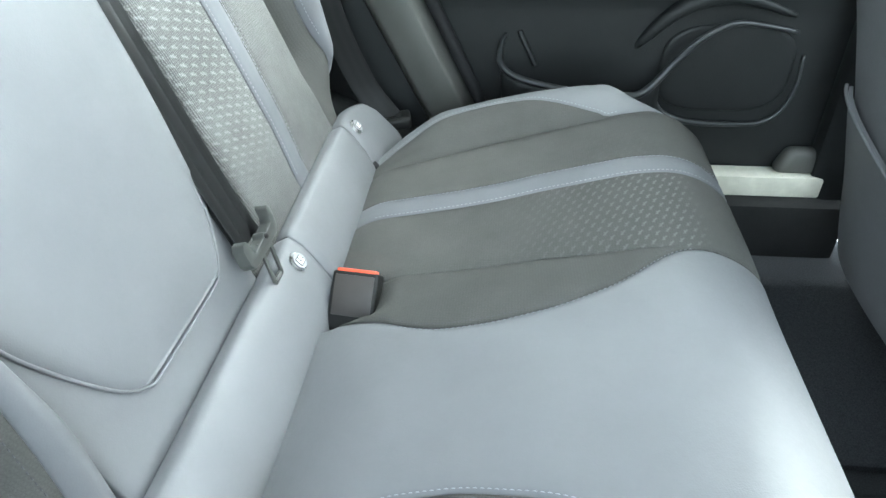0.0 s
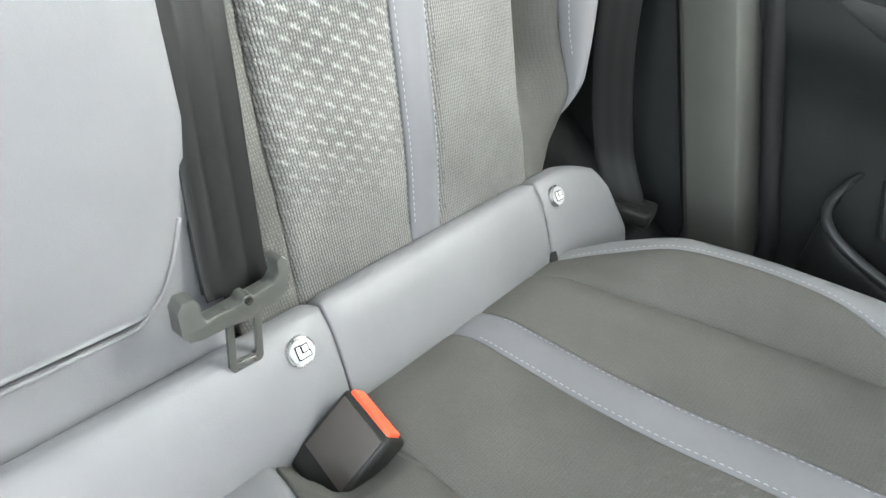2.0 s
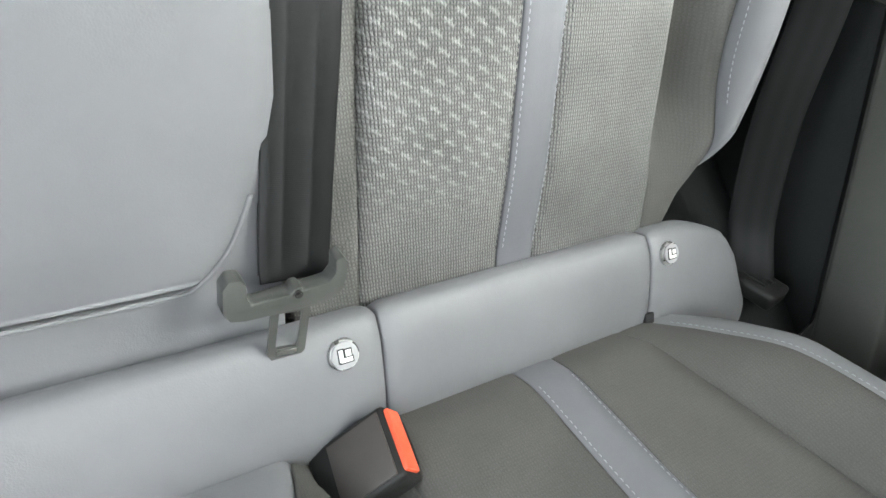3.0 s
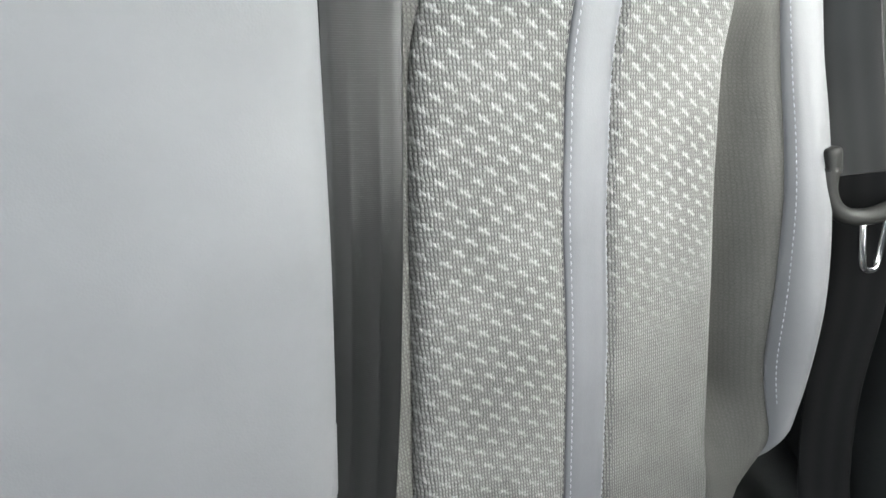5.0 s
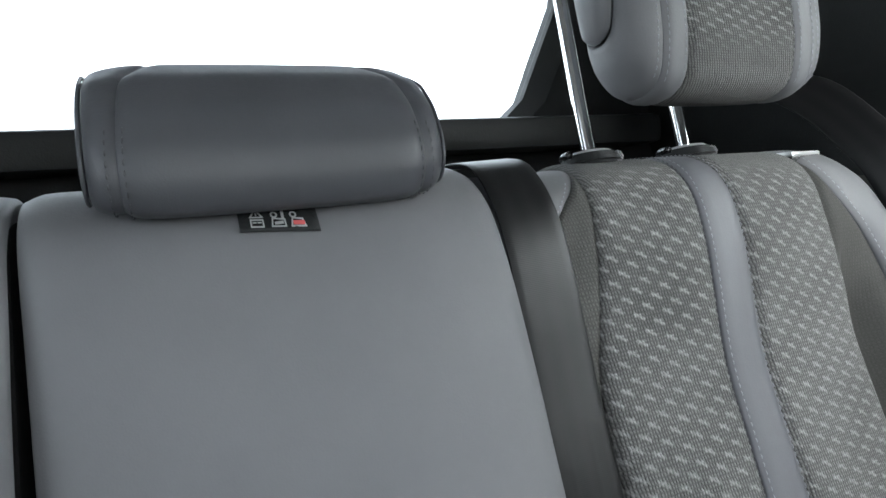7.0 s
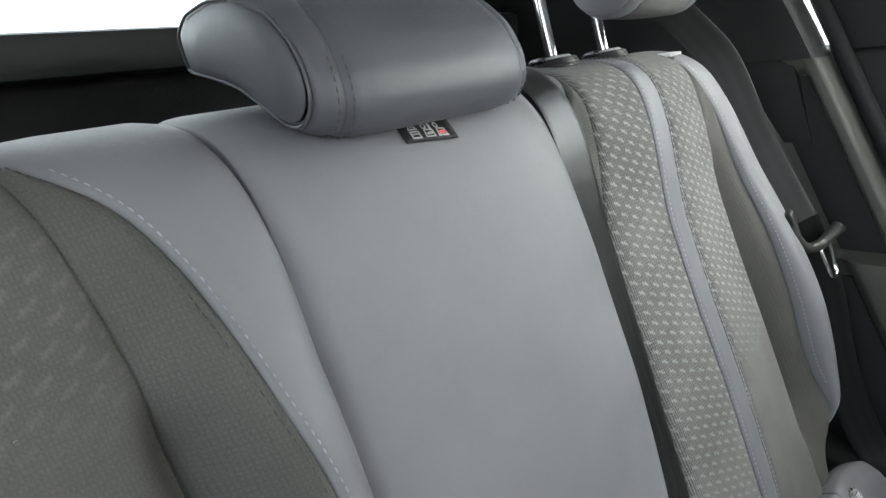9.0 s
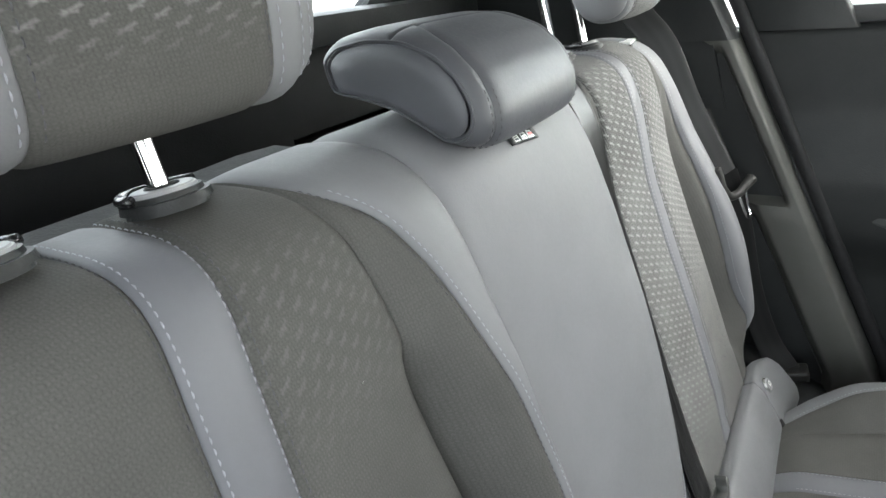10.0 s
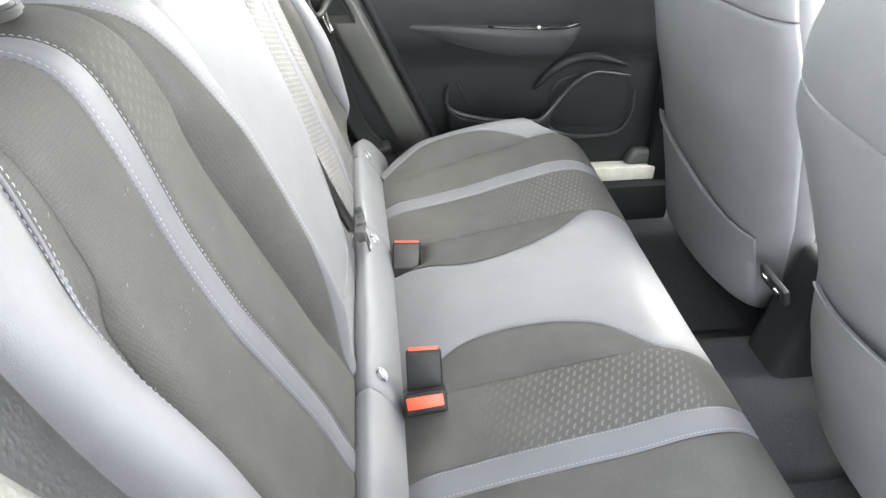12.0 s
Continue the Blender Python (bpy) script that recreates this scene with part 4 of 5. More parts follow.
def anchor_button(y):
    p = roll_point(y, 0.5)
    t = thing("anchor_marker", "round silver child-seat anchor marker on the rolled cover", "marker", "child-seat anchor markers", p)
    m = Matrix.Translation(p) @ pose(0, 0, 0, 0, 50, 0)
    part("rim", drum(0.0118, 0.0105, 0.004, m @ pose(0, 0, 0.001), 0.001, 32), STEEL, t)
    part("disc", drum(0.0098, 0.0096, 0.0016, m @ pose(0, 0, 0.0034), 0.0005, 32), PALE_CAP, t, "pale satin disc")
    for name, size, x, yy in (("symbol_back", (0.0085, 0.0030), -0.0002, -0.0030), ("symbol_seat", (0.0030, 0.0085), 0.0030, 0.0006), ("symbol_shell", (0.0045, 0.0040), -0.0016, 0.0022)):
        part(name + "_edge", block((size[0] + 0.0018, size[1] + 0.0018, 0.0006), m @ pose(x, yy, 0.0043), 0.0002), TRIM, t)
        part(name, block((size[0], size[1], 0.0010), m @ pose(x, yy, 0.0045), 0.0003), WHITE, t, "bright printed symbol")


for y in (0.167, 0.497, -0.167, -0.497):
    anchor_button(y)


def lint():
    """Pale fluff caught in the cloth of the seat by the open door."""
    rnd = random.Random(7)
    sf = outer_back(-1)
    verts, faces = [], []
    for i in range(26):
        y, w = -rnd.uniform(0.36, 0.47), rnd.choice((rnd.uniform(0.60, 0.90), rnd.uniform(0.74, 0.86)))
        if i > 21:
            y, w = -rnd.uniform(0.22, 0.31), rnd.uniform(0.6, 0.93)
        p = sf(y, w) + Vector((0.0007, 0, 0.0003))
        q = rnd.uniform(0, 6.28)
        reach = rnd.uniform(0.0006, 0.0022)
        d = Vector((0.1, math.cos(q), math.sin(q))) * reach
        bend = Vector((0.0006, -d.z, d.y)) * rnd.uniform(-0.8, 0.8)
        va, fa = tube([p - d, p + bend, p + d], [0.0002, rnd.uniform(0.0002, 0.0004), 0.0002], 4)
        k = len(verts)
        verts += va
        faces += [tuple(k + j for j in f) for f in fa]
    tagged(mesh_object("lint", verts, faces, LINT), "pale lint scattered on the grey seat cloth", "lint", "", "stuff")


lint()


# ---- the bench cushion ----
CUSH = [(0.0, 0.018, 0.338), (0.05, 0.055, 0.363), (0.15, 0.15, 0.386), (0.27, 0.27, 0.414), (0.38, 0.38, 0.434), (0.43, 0.43, 0.434), (0.465, 0.469, 0.420),
        (0.50, 0.504, 0.392), (0.56, 0.519, 0.345), (0.68, 0.495, 0.22), (0.76, 0.47, 0.14)]
cush_x = curve([(w, x) for w, x, z in CUSH])
cush_z = curve([(w, z) for w, x, z in CUSH])
C_SEAM = curve([(0, 0.130), (0.05, 0.118), (0.09, 0.104), (0.118, 0.093), (0.14, 0.084), (0.17, 0.078), (0.22, 0.08), (0.28, 0.092), (0.34, 0.119), (0.374, 0.15), (0.4, 0.177), (0.43, 0.187), (0.5, 0.191), (0.76, 0.193)])
C_SEAM_NEAR = curve([(0, 0.155), (0.06, 0.143), (0.1, 0.12), (0.14, 0.103), (0.203, 0.098), (0.271, 0.106), (0.335, 0.126), (0.382, 0.164), (0.41, 0.184), (0.5, 0.194), (0.76, 0.196)])
C_CREASE = curve([(0, 0.188), (0.15, 0.183), (0.4, 0.184), (0.5, 0.195), (0.76, 0.198)])
C_STRIPE = curve([(0, 0.314), (0.05, 0.311), (0.16, 0.306), (0.22, 0.308), (0.285, 0.317), (0.4, 0.334), (0.45, 0.341), (0.5, 0.345), (0.76, 0.345)])
C_STRIPE_NEAR = curve([(0, 0.312), (0.16, 0.306), (0.31, 0.304), (0.42, 0.293), (0.47, 0.285), (0.56, 0.28), (0.76, 0.28)])
C_CREASE2 = curve([(0, 0.435), (0.1, 0.452), (0.2, 0.466), (0.3, 0.478), (0.363, 0.492), (0.435, 0.515), (0.5, 0.53), (0.76, 0.533)])
C_ARC = curve([(0, 0.47), (0.05, 0.492), (0.104, 0.515), (0.15, 0.531), (0.2, 0.537), (0.255, 0.533), (0.3, 0.519), (0.335, 0.507), (0.369, 0.495), (0.41, 0.45), (0.76, 0.2)])


def C_OUT(w):
    return max(C_ARC(w), C_CREASE2(w) + 0.002)


C_EDGE = curve([(0, 0.575), (0.05, 0.602), (0.12, 0.622), (0.2, 0.631), (0.3, 0.629), (0.38, 0.617), (0.44, 0.597), (0.48, 0.58), (0.56, 0.57), (0.76, 0.56)])


def cushion_point(y, w):
    q = abs(y)
    x, z = cush_x(w), cush_z(w)
    front = step(0.30, 0.46, w)
    x -= 0.004 * front * (1 - step(0.10, 0.26, q))
    x -= 0.024 * front * step(0.50, 0.61, q)
    top = 1 - step(0.40, 0.5, w)
    body = step(0.03, 0.12, w) * top
    z += 0.014 * body * (1 - step(0.10, 0.20, q))
    c2 = C_CREASE2(w)
    z += 0.026 * step(0.03, 0.13, w) * (1 - step(0.37, 0.46, w)) * step(c2 - 0.004, c2 + 0.07, q)
    if y > 0:
        z -= 0.03 * math.exp(-((w - 0.055) / 0.042) ** 4 - ((y - 0.155) / 0.030) ** 4)
    z -= 0.004 * body * math.exp(-((q - C_CREASE(w)) / 0.007) ** 2) * step(0.08, 0.2, w) * (1 - step(0.3, 0.42, w))
    z -= 0.004 * body * math.exp(-((q - c2) / 0.008) ** 2)
    e = C_EDGE(w)
    z -= 0.10 * max(0.0, 1 - (e - q) / 0.085) ** 2.0 if q > e - 0.085 else 0
    return Vector((x, y, z))


def cushion_fade(y, w):
    q = abs(y)
    if q < 0.33:
        return (0.8 * step(0.19, 0.42, w) if y > 0 else 0.8 * step(0.10, 0.28, w)) * (1 - step(0.42, 0.45, w)) * step(0.178, 0.19, q)
    return 0.07 * step(0.26, 0.38, w) * (1 - step(0.41, 0.44, w)) * (1 - step(0.44, 0.455, q))


def build_cushion():
    t = thing("rear_bench_cushion", "grey leatherette and patterned cloth rear bench cushion with pale stripes", "car seat", "", (0.2, 0, 0.15))
    panel("middle_cover", cushion_point, lambda w: -C_SEAM_NEAR(w), C_SEAM, 0, 0.755, 34, 80, LEATHER, t, "smooth grey leatherette middle", 0.003, 0.004, None, True)
    for s in (1, -1):
        seam = C_SEAM if s > 0 else C_SEAM_NEAR
        line = C_STRIPE if s > 0 else C_STRIPE_NEAR
        L = (lambda f: (lambda w: s * f(w)))
        sR = lambda w: line(w) + 0.042
        P = lambda name, a, b, mat, nu, lab="", fade=None, dip=0.003: panel(name, cushion_point, L(a), L(b), 0, 0.755, nu, 90, mat, t, lab, dip, 0.004, fade, True)
        # bench cloth is the dimmed copy on both sides
        P("inner_cloth", seam, lambda w: max(C_CREASE(w), seam(w) + 0.002), CLOTH_DIM, 10, "plain grey cloth", None, 0.0012)
        P("centre_cloth", lambda w: max(C_CREASE(w), seam(w) + 0.002), line, CLOTH_DIM, 14, "grey cloth with woven pale ticks", cushion_fade, 0.0012)
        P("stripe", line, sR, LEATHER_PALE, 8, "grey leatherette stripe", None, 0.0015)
        P("outer_cloth", sR, C_CREASE2, CLOTH_DIM, 12, "grey cloth with faint pale ticks", cushion_fade, 0.0012)
        P("bolster_cloth", C_CREASE2, C_OUT, CLOTH_DIM, 12, "plain grey cloth bolster", None, 0.0012)
        P("side_panel", C_OUT, C_EDGE, LEATHER, 12, "grey leatherette side panel")
        for f, off, mat, a, b in ((line, 0.004, THREAD, 0.05, 0.5), (sR, -0.004, THREAD, 0.05, 0.5), (seam, 0.004, THREAD_DARK, 0.1, 0.4), (seam, -0.004, THREAD, 0.12, 0.42), (C_OUT, 0.004, THREAD, 0.03, 0.38)):
            stitches("stitching", cushion_point, (lambda f, off: (lambda w: s * (f(w) + off)))(f, off), a, b, mat, t, "", flip=True)
    # base under the foam
    part("base", block((0.40, 1.16, 0.26), pose(0.225, 0, 0.165), 0.02), TRIM, t, "black base under the cushion")
    return t


build_cushion()


# ---- headrests ----
def profile_surface(profile, centre, half, round_by, taper=None, shrink=0.42):
    """A padded body swept across the car: profile is a closed outline in (x, z); its sides round in near the ends."""
    n = len(profile)
    loop = profile + [profile[0]]
    acc = [0.0]
    for a, b in zip(loop, loop[1:]):
        acc.append(acc[-1] + math.hypot(b[0] - a[0], b[1] - a[1]))
    total = acc[-1]
    ws = [a / total for a in acc]
    fine = np.linspace(0, 1, 300, endpoint=False)
    fx = np.interp(fine, ws, [p[0] for p in loop])
    fz = np.interp(fine, ws, [p[1] for p in loop])
    kern = np.hanning(21)
    kern /= kern.sum()
    fx = np.convolve(np.concatenate([fx[-10:], fx, fx[:10]]), kern, "valid")
    fz = np.convolve(np.concatenate([fz[-10:], fz, fz[:10]]), kern, "valid")
    cx, cz = fx.mean(), fz.mean()
    fx, fz = np.append(fx, fx[0]), np.append(fz, fz[0])
    grid = np.linspace(0, 1, 301)

    def surf(y, w):
        w = w % 1.0
        x, z = float(np.interp(w, grid, fx)), float(np.interp(w, grid, fz))
        q = abs(y - centre) / half
        k = 1.0
        if q > 1 - round_by:
            r = (q - (1 - round_by)) / round_by
            k = 1 - shrink * (1 - math.sqrt(max(0.0, 1 - min(1, r) ** 2)))
        k -= 0.03 * q * q
        p = Vector((cx + (x - cx) * k, y, cz + (z - cz) * k))
        if taper:
            p.y = centre + (y - centre) * (1 - taper[2] * step(taper[0], taper[1], p.x))
        return p
    return surf


def end_cap(name, surf, y, out, mat, parent, label="", dome=0.009):
    """Closes the side of a headrest with a softly domed panel."""
    n = 48
    rim = [surf(y, i / n) for i in range(n)]
    c = sum(rim, Vector()) / n
    verts, faces = [], []
    for k, (sc, dy) in enumerate(((0.966, -0.0015), (0.93, 0.35 * dome), (0.6, 0.9 * dome), (0.25, dome))):
        for p in rim:
            verts.append(c + (p - c) * sc + Vector((0, out * dy, 0)))
    for k in range(3):
        for i in range(n):
            j = (i + 1) % n
            q = (k * n + i, k * n + j, (k + 1) * n + j, (k + 1) * n + i)
            faces.append(q)
    faces.append(tuple(3 * n + i for i in range(n)))
    ob = mesh_object(name, verts, faces, mat, parent, label)
    bm = bmesh.new()
    bm.from_mesh(ob.data)
    bmesh.ops.recalc_face_normals(bm, faces=bm.faces)
    bm.to_mesh(ob.data)
    bm.free()
    return ob


def middle_headrest():
    c = 0.005
    k = 0.095 / 0.122
    prof = [(-0.322, 0.978), (-0.287, 0.970), (-0.25, 0.958), (-0.222, 0.940), (-0.205, 0.928), (-0.19, 0.918), (-0.172, 0.922), (-0.163, 0.94), (-0.165, 0.965), (-0.178, 0.995),
            (-0.2, 1.02), (-0.235, 1.037), (-0.275, 1.04), (-0.312, 1.032), (-0.330, 1.014)]
    prof = [(x, 0.93 + (z - 0.918) * k) for x, z in prof]
    sf = profile_surface(prof, c, 0.0985, 0.38, None, 0.24)
    t = thing("middle_headrest", "low dark grey leatherette headrest of the middle rear seat", "headrest", "rear headrests", (-0.24, c, 0.95))
    seam = curve([(0, 0.074), (0.3, 0.080), (0.45, 0.082), (0.6, 0.078), (0.68, 0.066), (0.72, 0.055), (1.3, 0.045)])
    # the outline runs from the rear edge under the pad, up the front and back over the top
    ridge = 0.72
    panel("front_cover", sf, lambda w: c - seam(w), lambda w: c + seam(w), 0.25, ridge, 24, 60, LEATHER_DARK, t, "", 0.0022, 0.003)
    panel("rear_cover", sf, lambda w: c - 0.098, lambda w: c + 0.098, ridge, 1.25, 30, 60, LEATHER_DARK, t, "", 0.0022, 0.003)
    for s in (1, -1):
        panel("side_cover", sf, (lambda w, s=s: c + s * seam(w)), (lambda w, s=s: c + s * 0.098), 0.25, ridge, 14, 60, LEATHER_DARK, t, "", 0.0022, 0.003)
        end_cap("end_cover", sf, c + s * 0.098, s, LEATHER_DARK, t, "", 0.003)
        va, fa = tube([sf(c + s * 0.097, i / 90) for i in range(91)], 0.0011, 8)
        mesh_object("piping", va, fa, LEATHER_DARK, t, "raised piping round the end")
        for off in (-0.004, 0.004):
            stitches("stitching", sf, (lambda w, s=s, off=off: c + s * (seam(w) + off)), 0.3, 0.5, THREAD_DARK, t)
    for y in (-0.04, 0.052):
        va, fa = tube([(-0.262, y, 0.93), (-0.27, y, 0.965), (-0.275, y, 0.985)], 0.006, 14)
        mesh_object("post", va, fa, CHROME, t, "short chrome post")


middle_headrest()


def outer_headrest(s):
    c = 0.350 if s > 0 else -0.331
    half = 0.104 if s > 0 else 0.102
    up = 0.0 if s > 0 else 0.016
    prof = [(-0.262, 1.15), (-0.246, 1.08), (-0.244, 1.02), (-0.236, 0.996), (-0.215, 0.986), (-0.19, 0.988), (-0.174, 1.0), (-0.170, 1.03), (-0.174, 1.08), (-0.186, 1.13), (-0.205, 1.175),
            (-0.235, 1.2), (-0.275, 1.205), (-0.31, 1.19), (-0.318, 1.16), (-0.295, 1.13)]
    prof = [(x, z + up) for x, z in prof]
    sf = profile_surface(prof, c, half, 0.35, (-0.20, -0.32, 0.30))
    t = thing("headrest", "raised grey leatherette headrest with patterned cloth centre on chrome posts", "headrest", "rear headrests", (-0.24, c, 0.96))
    fade = lambda y, w: step(0.38, 0.43, w)
    a, b, e = 0.0545, 0.077, half - 0.0005
    panel("centre_cloth", sf, lambda w: c - a, lambda w: c + a, 0, 0.9999, 16, 100, CLOTH if s > 0 else CLOTH_DIM, t, "grey cloth with woven pale ticks", 0.002, 0.003, fade, False, False)
    for k in (1, -1):
        panel("stripe", sf, (lambda w, k=k: c + k * a), (lambda w, k=k: c + k * b), 0, 0.9999, 8, 100, LEATHER, t, "grey leatherette strip", 0.002, 0.003, None, False, False)
        panel("side_cover", sf, (lambda w, k=k: c + k * b), (lambda w, k=k: c + k * e), 0, 0.9999, 10, 100, LEATHER, t, "grey leatherette side", 0.002, 0.003, None, False, False)
        end_cap("end_cover", sf, c + k * e, k, LEATHER, t)
        for off, m in ((a + 0.004, THREAD), (a - 0.004, THREAD_DARK), (b + 0.004, THREAD), (b - 0.004, THREAD)):
            stitches("stitching", sf, (lambda w, k=k, off=off: c + k * off), 0.35, 0.66, m, t, "", 0.0052, 0.0034, 0.0004, 0.0)
        y = (0.325 if s > 0 else -0.3375) + k * 0.0525 * (1 if s > 0 else 0.92)
        va, fa = tube(smooth_path([(-0.258, y, 0.93), (-0.268, y, 0.97), (-0.284, y, 1.05), (-0.296, y, 1.12), (-0.29, y, 1.16 + up)], 24), 0.0062, 16)
        mesh_object("post", va, fa, CHROME, t, "polished chrome post")


outer_headrest(1)
outer_headrest(-1)


def post_guide(y, button):
    t = thing("headrest_guide", "black plastic headrest guide collar on the backrest top", "headrest guide", "headrest guides", (-0.263, y, 0.952))
    m = pose(-0.263, y, 0.948 if button else 0.954, 0, -8, 0)
    part("collar", drum(0.0255, 0.0235, 0.010, m @ pose(0, 0, 0.003), 0.003, 40), TRIM, t)
    part("cap", drum(0.019, 0.0175, 0.004, m @ pose(0, 0, 0.0085), 0.001, 40), PALE_CAP, t, "pale satin cap")
    part("sleeve", drum(0.0095, 0.0095, 0.004, m @ pose(0, 0, 0.0095), 0.0005, 24), SEAM, t)
    if button:
        part("release_button", drum(0.005, 0.0045, 0.008, m @ pose(0.012, 0.019, 0.004, 0, 70, 35), 0.0015, 16), PALE_CAP, t, "pale release button")
    arc = [m @ Vector((0.0225 * math.cos(q), 0.0225 * math.sin(q), 0.0085)) for q in [math.radians(100 + 9 * i) for i in range(21)]]
    va, fa = tube(arc, 0.0032, 8)
    mesh_object("collar_lip", va, fa, GLOSS, t, "raised glossy lip of the collar")


for y in (0.2725, 0.3775, -0.289, -0.386):
    post_guide(y, y > 0)

for s, q in ((1, 0.488), (-1, 0.52)):
    t = thing("backrest_release", "small silver backrest release lever on the backrest shoulder", "lever", "backrest releases", (-0.235, s * q, 0.938))
    part("lever", block((0.018, 0.044, 0.005), pose(-0.238, s * q, 0.9445, 0, 0, s * 6), 0.002), SILVER, t)
    part("base", block((0.026, 0.052, 0.007), pose(-0.24, s * q, 0.9395, 0, 0, s * 6), 0.003), BUCKLE, t, "black base of the lever")


# ---- middle seat belt lying on the backrest ----
def middle_belt():
    t = thing("middle_seat_belt", "black webbing seat belt hanging over the middle backrest with tongue", "seat belt", "rear seat belts", (-0.03, 0.13, 0.47))
    pts = [back_point(0.168, 1.03, 0.006), back_point(0.167, 0.985, 0.006), back_point(0.166, 0.95, 0.006), back_point(0.165, 0.9, 0.005), back_point(0.167, 0.8, 0.004), back_point(0.165, 0.7, 0.004), back_point(0.160, 0.6, 0.005),
           back_point(0.152, 0.52, 0.010), back_point(0.145, 0.462, 0.016), back_point(0.144, 0.445, 0.018)]
    strap("webbing", pts, 0.0465, 0.0014, WEB, t, "", (0, 1, 0.03), 90, lambda v: 0.0006 * step(0.42, 0.62, v) * (1 - step(0.88, 0.97, v)))
    lower = [back_point(0.144, 0.447, 0.012), back_point(0.152, 0.52, 0.005), back_point(0.160, 0.6, 0.002), back_point(0.164, 0.7, 0.001)]
    strap("return_webbing", lower, 0.0455, 0.0014, WEB, t, "", (0, 1, 0.03), 40)
    m = Matrix.Translation((-0.020, 0.1325, 0.460)) @ pose(0, 0, 0, -4, -16, 0)
    # cover: a moulded tray with raised ends, cut from an outline across and up (in millimetres)
    outline = [(-36, -14), (-27, -15.5), (8, -13.5), (27, -10.5), (34, -5), (37, 5), (37, 17), (33, 21.5), (28.5, 19), (29, 9), (25, 3.5), (9, 0.5), (7, 3.5), (2.5, 3), (0.5, -0.5), (-23, -3.5), (-25.5, 1), (-26, 11), (-29, 15.5), (-36, 15.5), (-40, 10), (-40, -7)]
    bm = bmesh.new()
    low = bm.faces.new([bm.verts.new((-0.006, y / 1000, z / 1000)) for y, z in outline])
    grown = bmesh.ops.extrude_face_region(bm, geom=[low])
    for v in grown["geom"]:
        if isinstance(v, bmesh.types.BMVert):
            v.co.x += 0.0135
            v.co.z *= 0.94
    bmesh.ops.bevel(bm, geom=bm.edges[:], offset=0.0017, segments=2, profile=0.6, affect="EDGES")
    bm.transform(m)
    part("tongue_cover", bm, GUNMETAL, t, "grey plastic tongue cover", True, 50)
    part("stop", drum(0.003, 0.0026, 0.004, m @ pose(0.0078, 0.005, -0.001, 0, 90), 0.001, 14), BUCKLE, t, "small black belt stop")
    # slotted metal tongue below it
    w = 0.0125
    plate = m @ pose(0.004, 0.003, 0.004, -3, 3, 0)
    bm = bmesh.new()
    out = [(-w, -0.006), (w, -0.006), (w, -0.052), (w - 0.004, -0.058), (-w + 0.004, -0.058), (-w, -0.052)]
    hole = [(-w + 0.005, -0.02), (w - 0.005, -0.02), (w - 0.005, -0.046), (w - 0.006, -0.048), (-w + 0.006, -0.048), (-w + 0.005, -0.046)]
    layers = []
    for x in (-0.0012, 0.0012):
        layers.append(([bm.verts.new((x, a, b)) for a, b in out], [bm.verts.new((x, a, b)) for a, b in hole]))
    (o0, h0), (o1, h1) = layers
    n = 6
    for i in range(n):
        j = (i + 1) % n
        bm.faces.new((o0[i], o0[j], h0[j], h0[i]))
        bm.faces.new((o1[i], h1[i], h1[j], o1[j]))
        bm.faces.new((o0[i], o1[i], o1[j], o0[j]))
        bm.faces.new((h0[i], h0[j], h1[j], h1[i]))
    bm.transform(plate)
    part("tongue", bm, GUNMETAL, t, "slotted metal tongue", True, 30)
    part("tongue_edge", block((0.0034, 0.014, 0.004), plate @ pose(0.0004, 0, -0.0515), 0.001), STEEL, t, "bright worn edge of the tongue")


middle_belt()


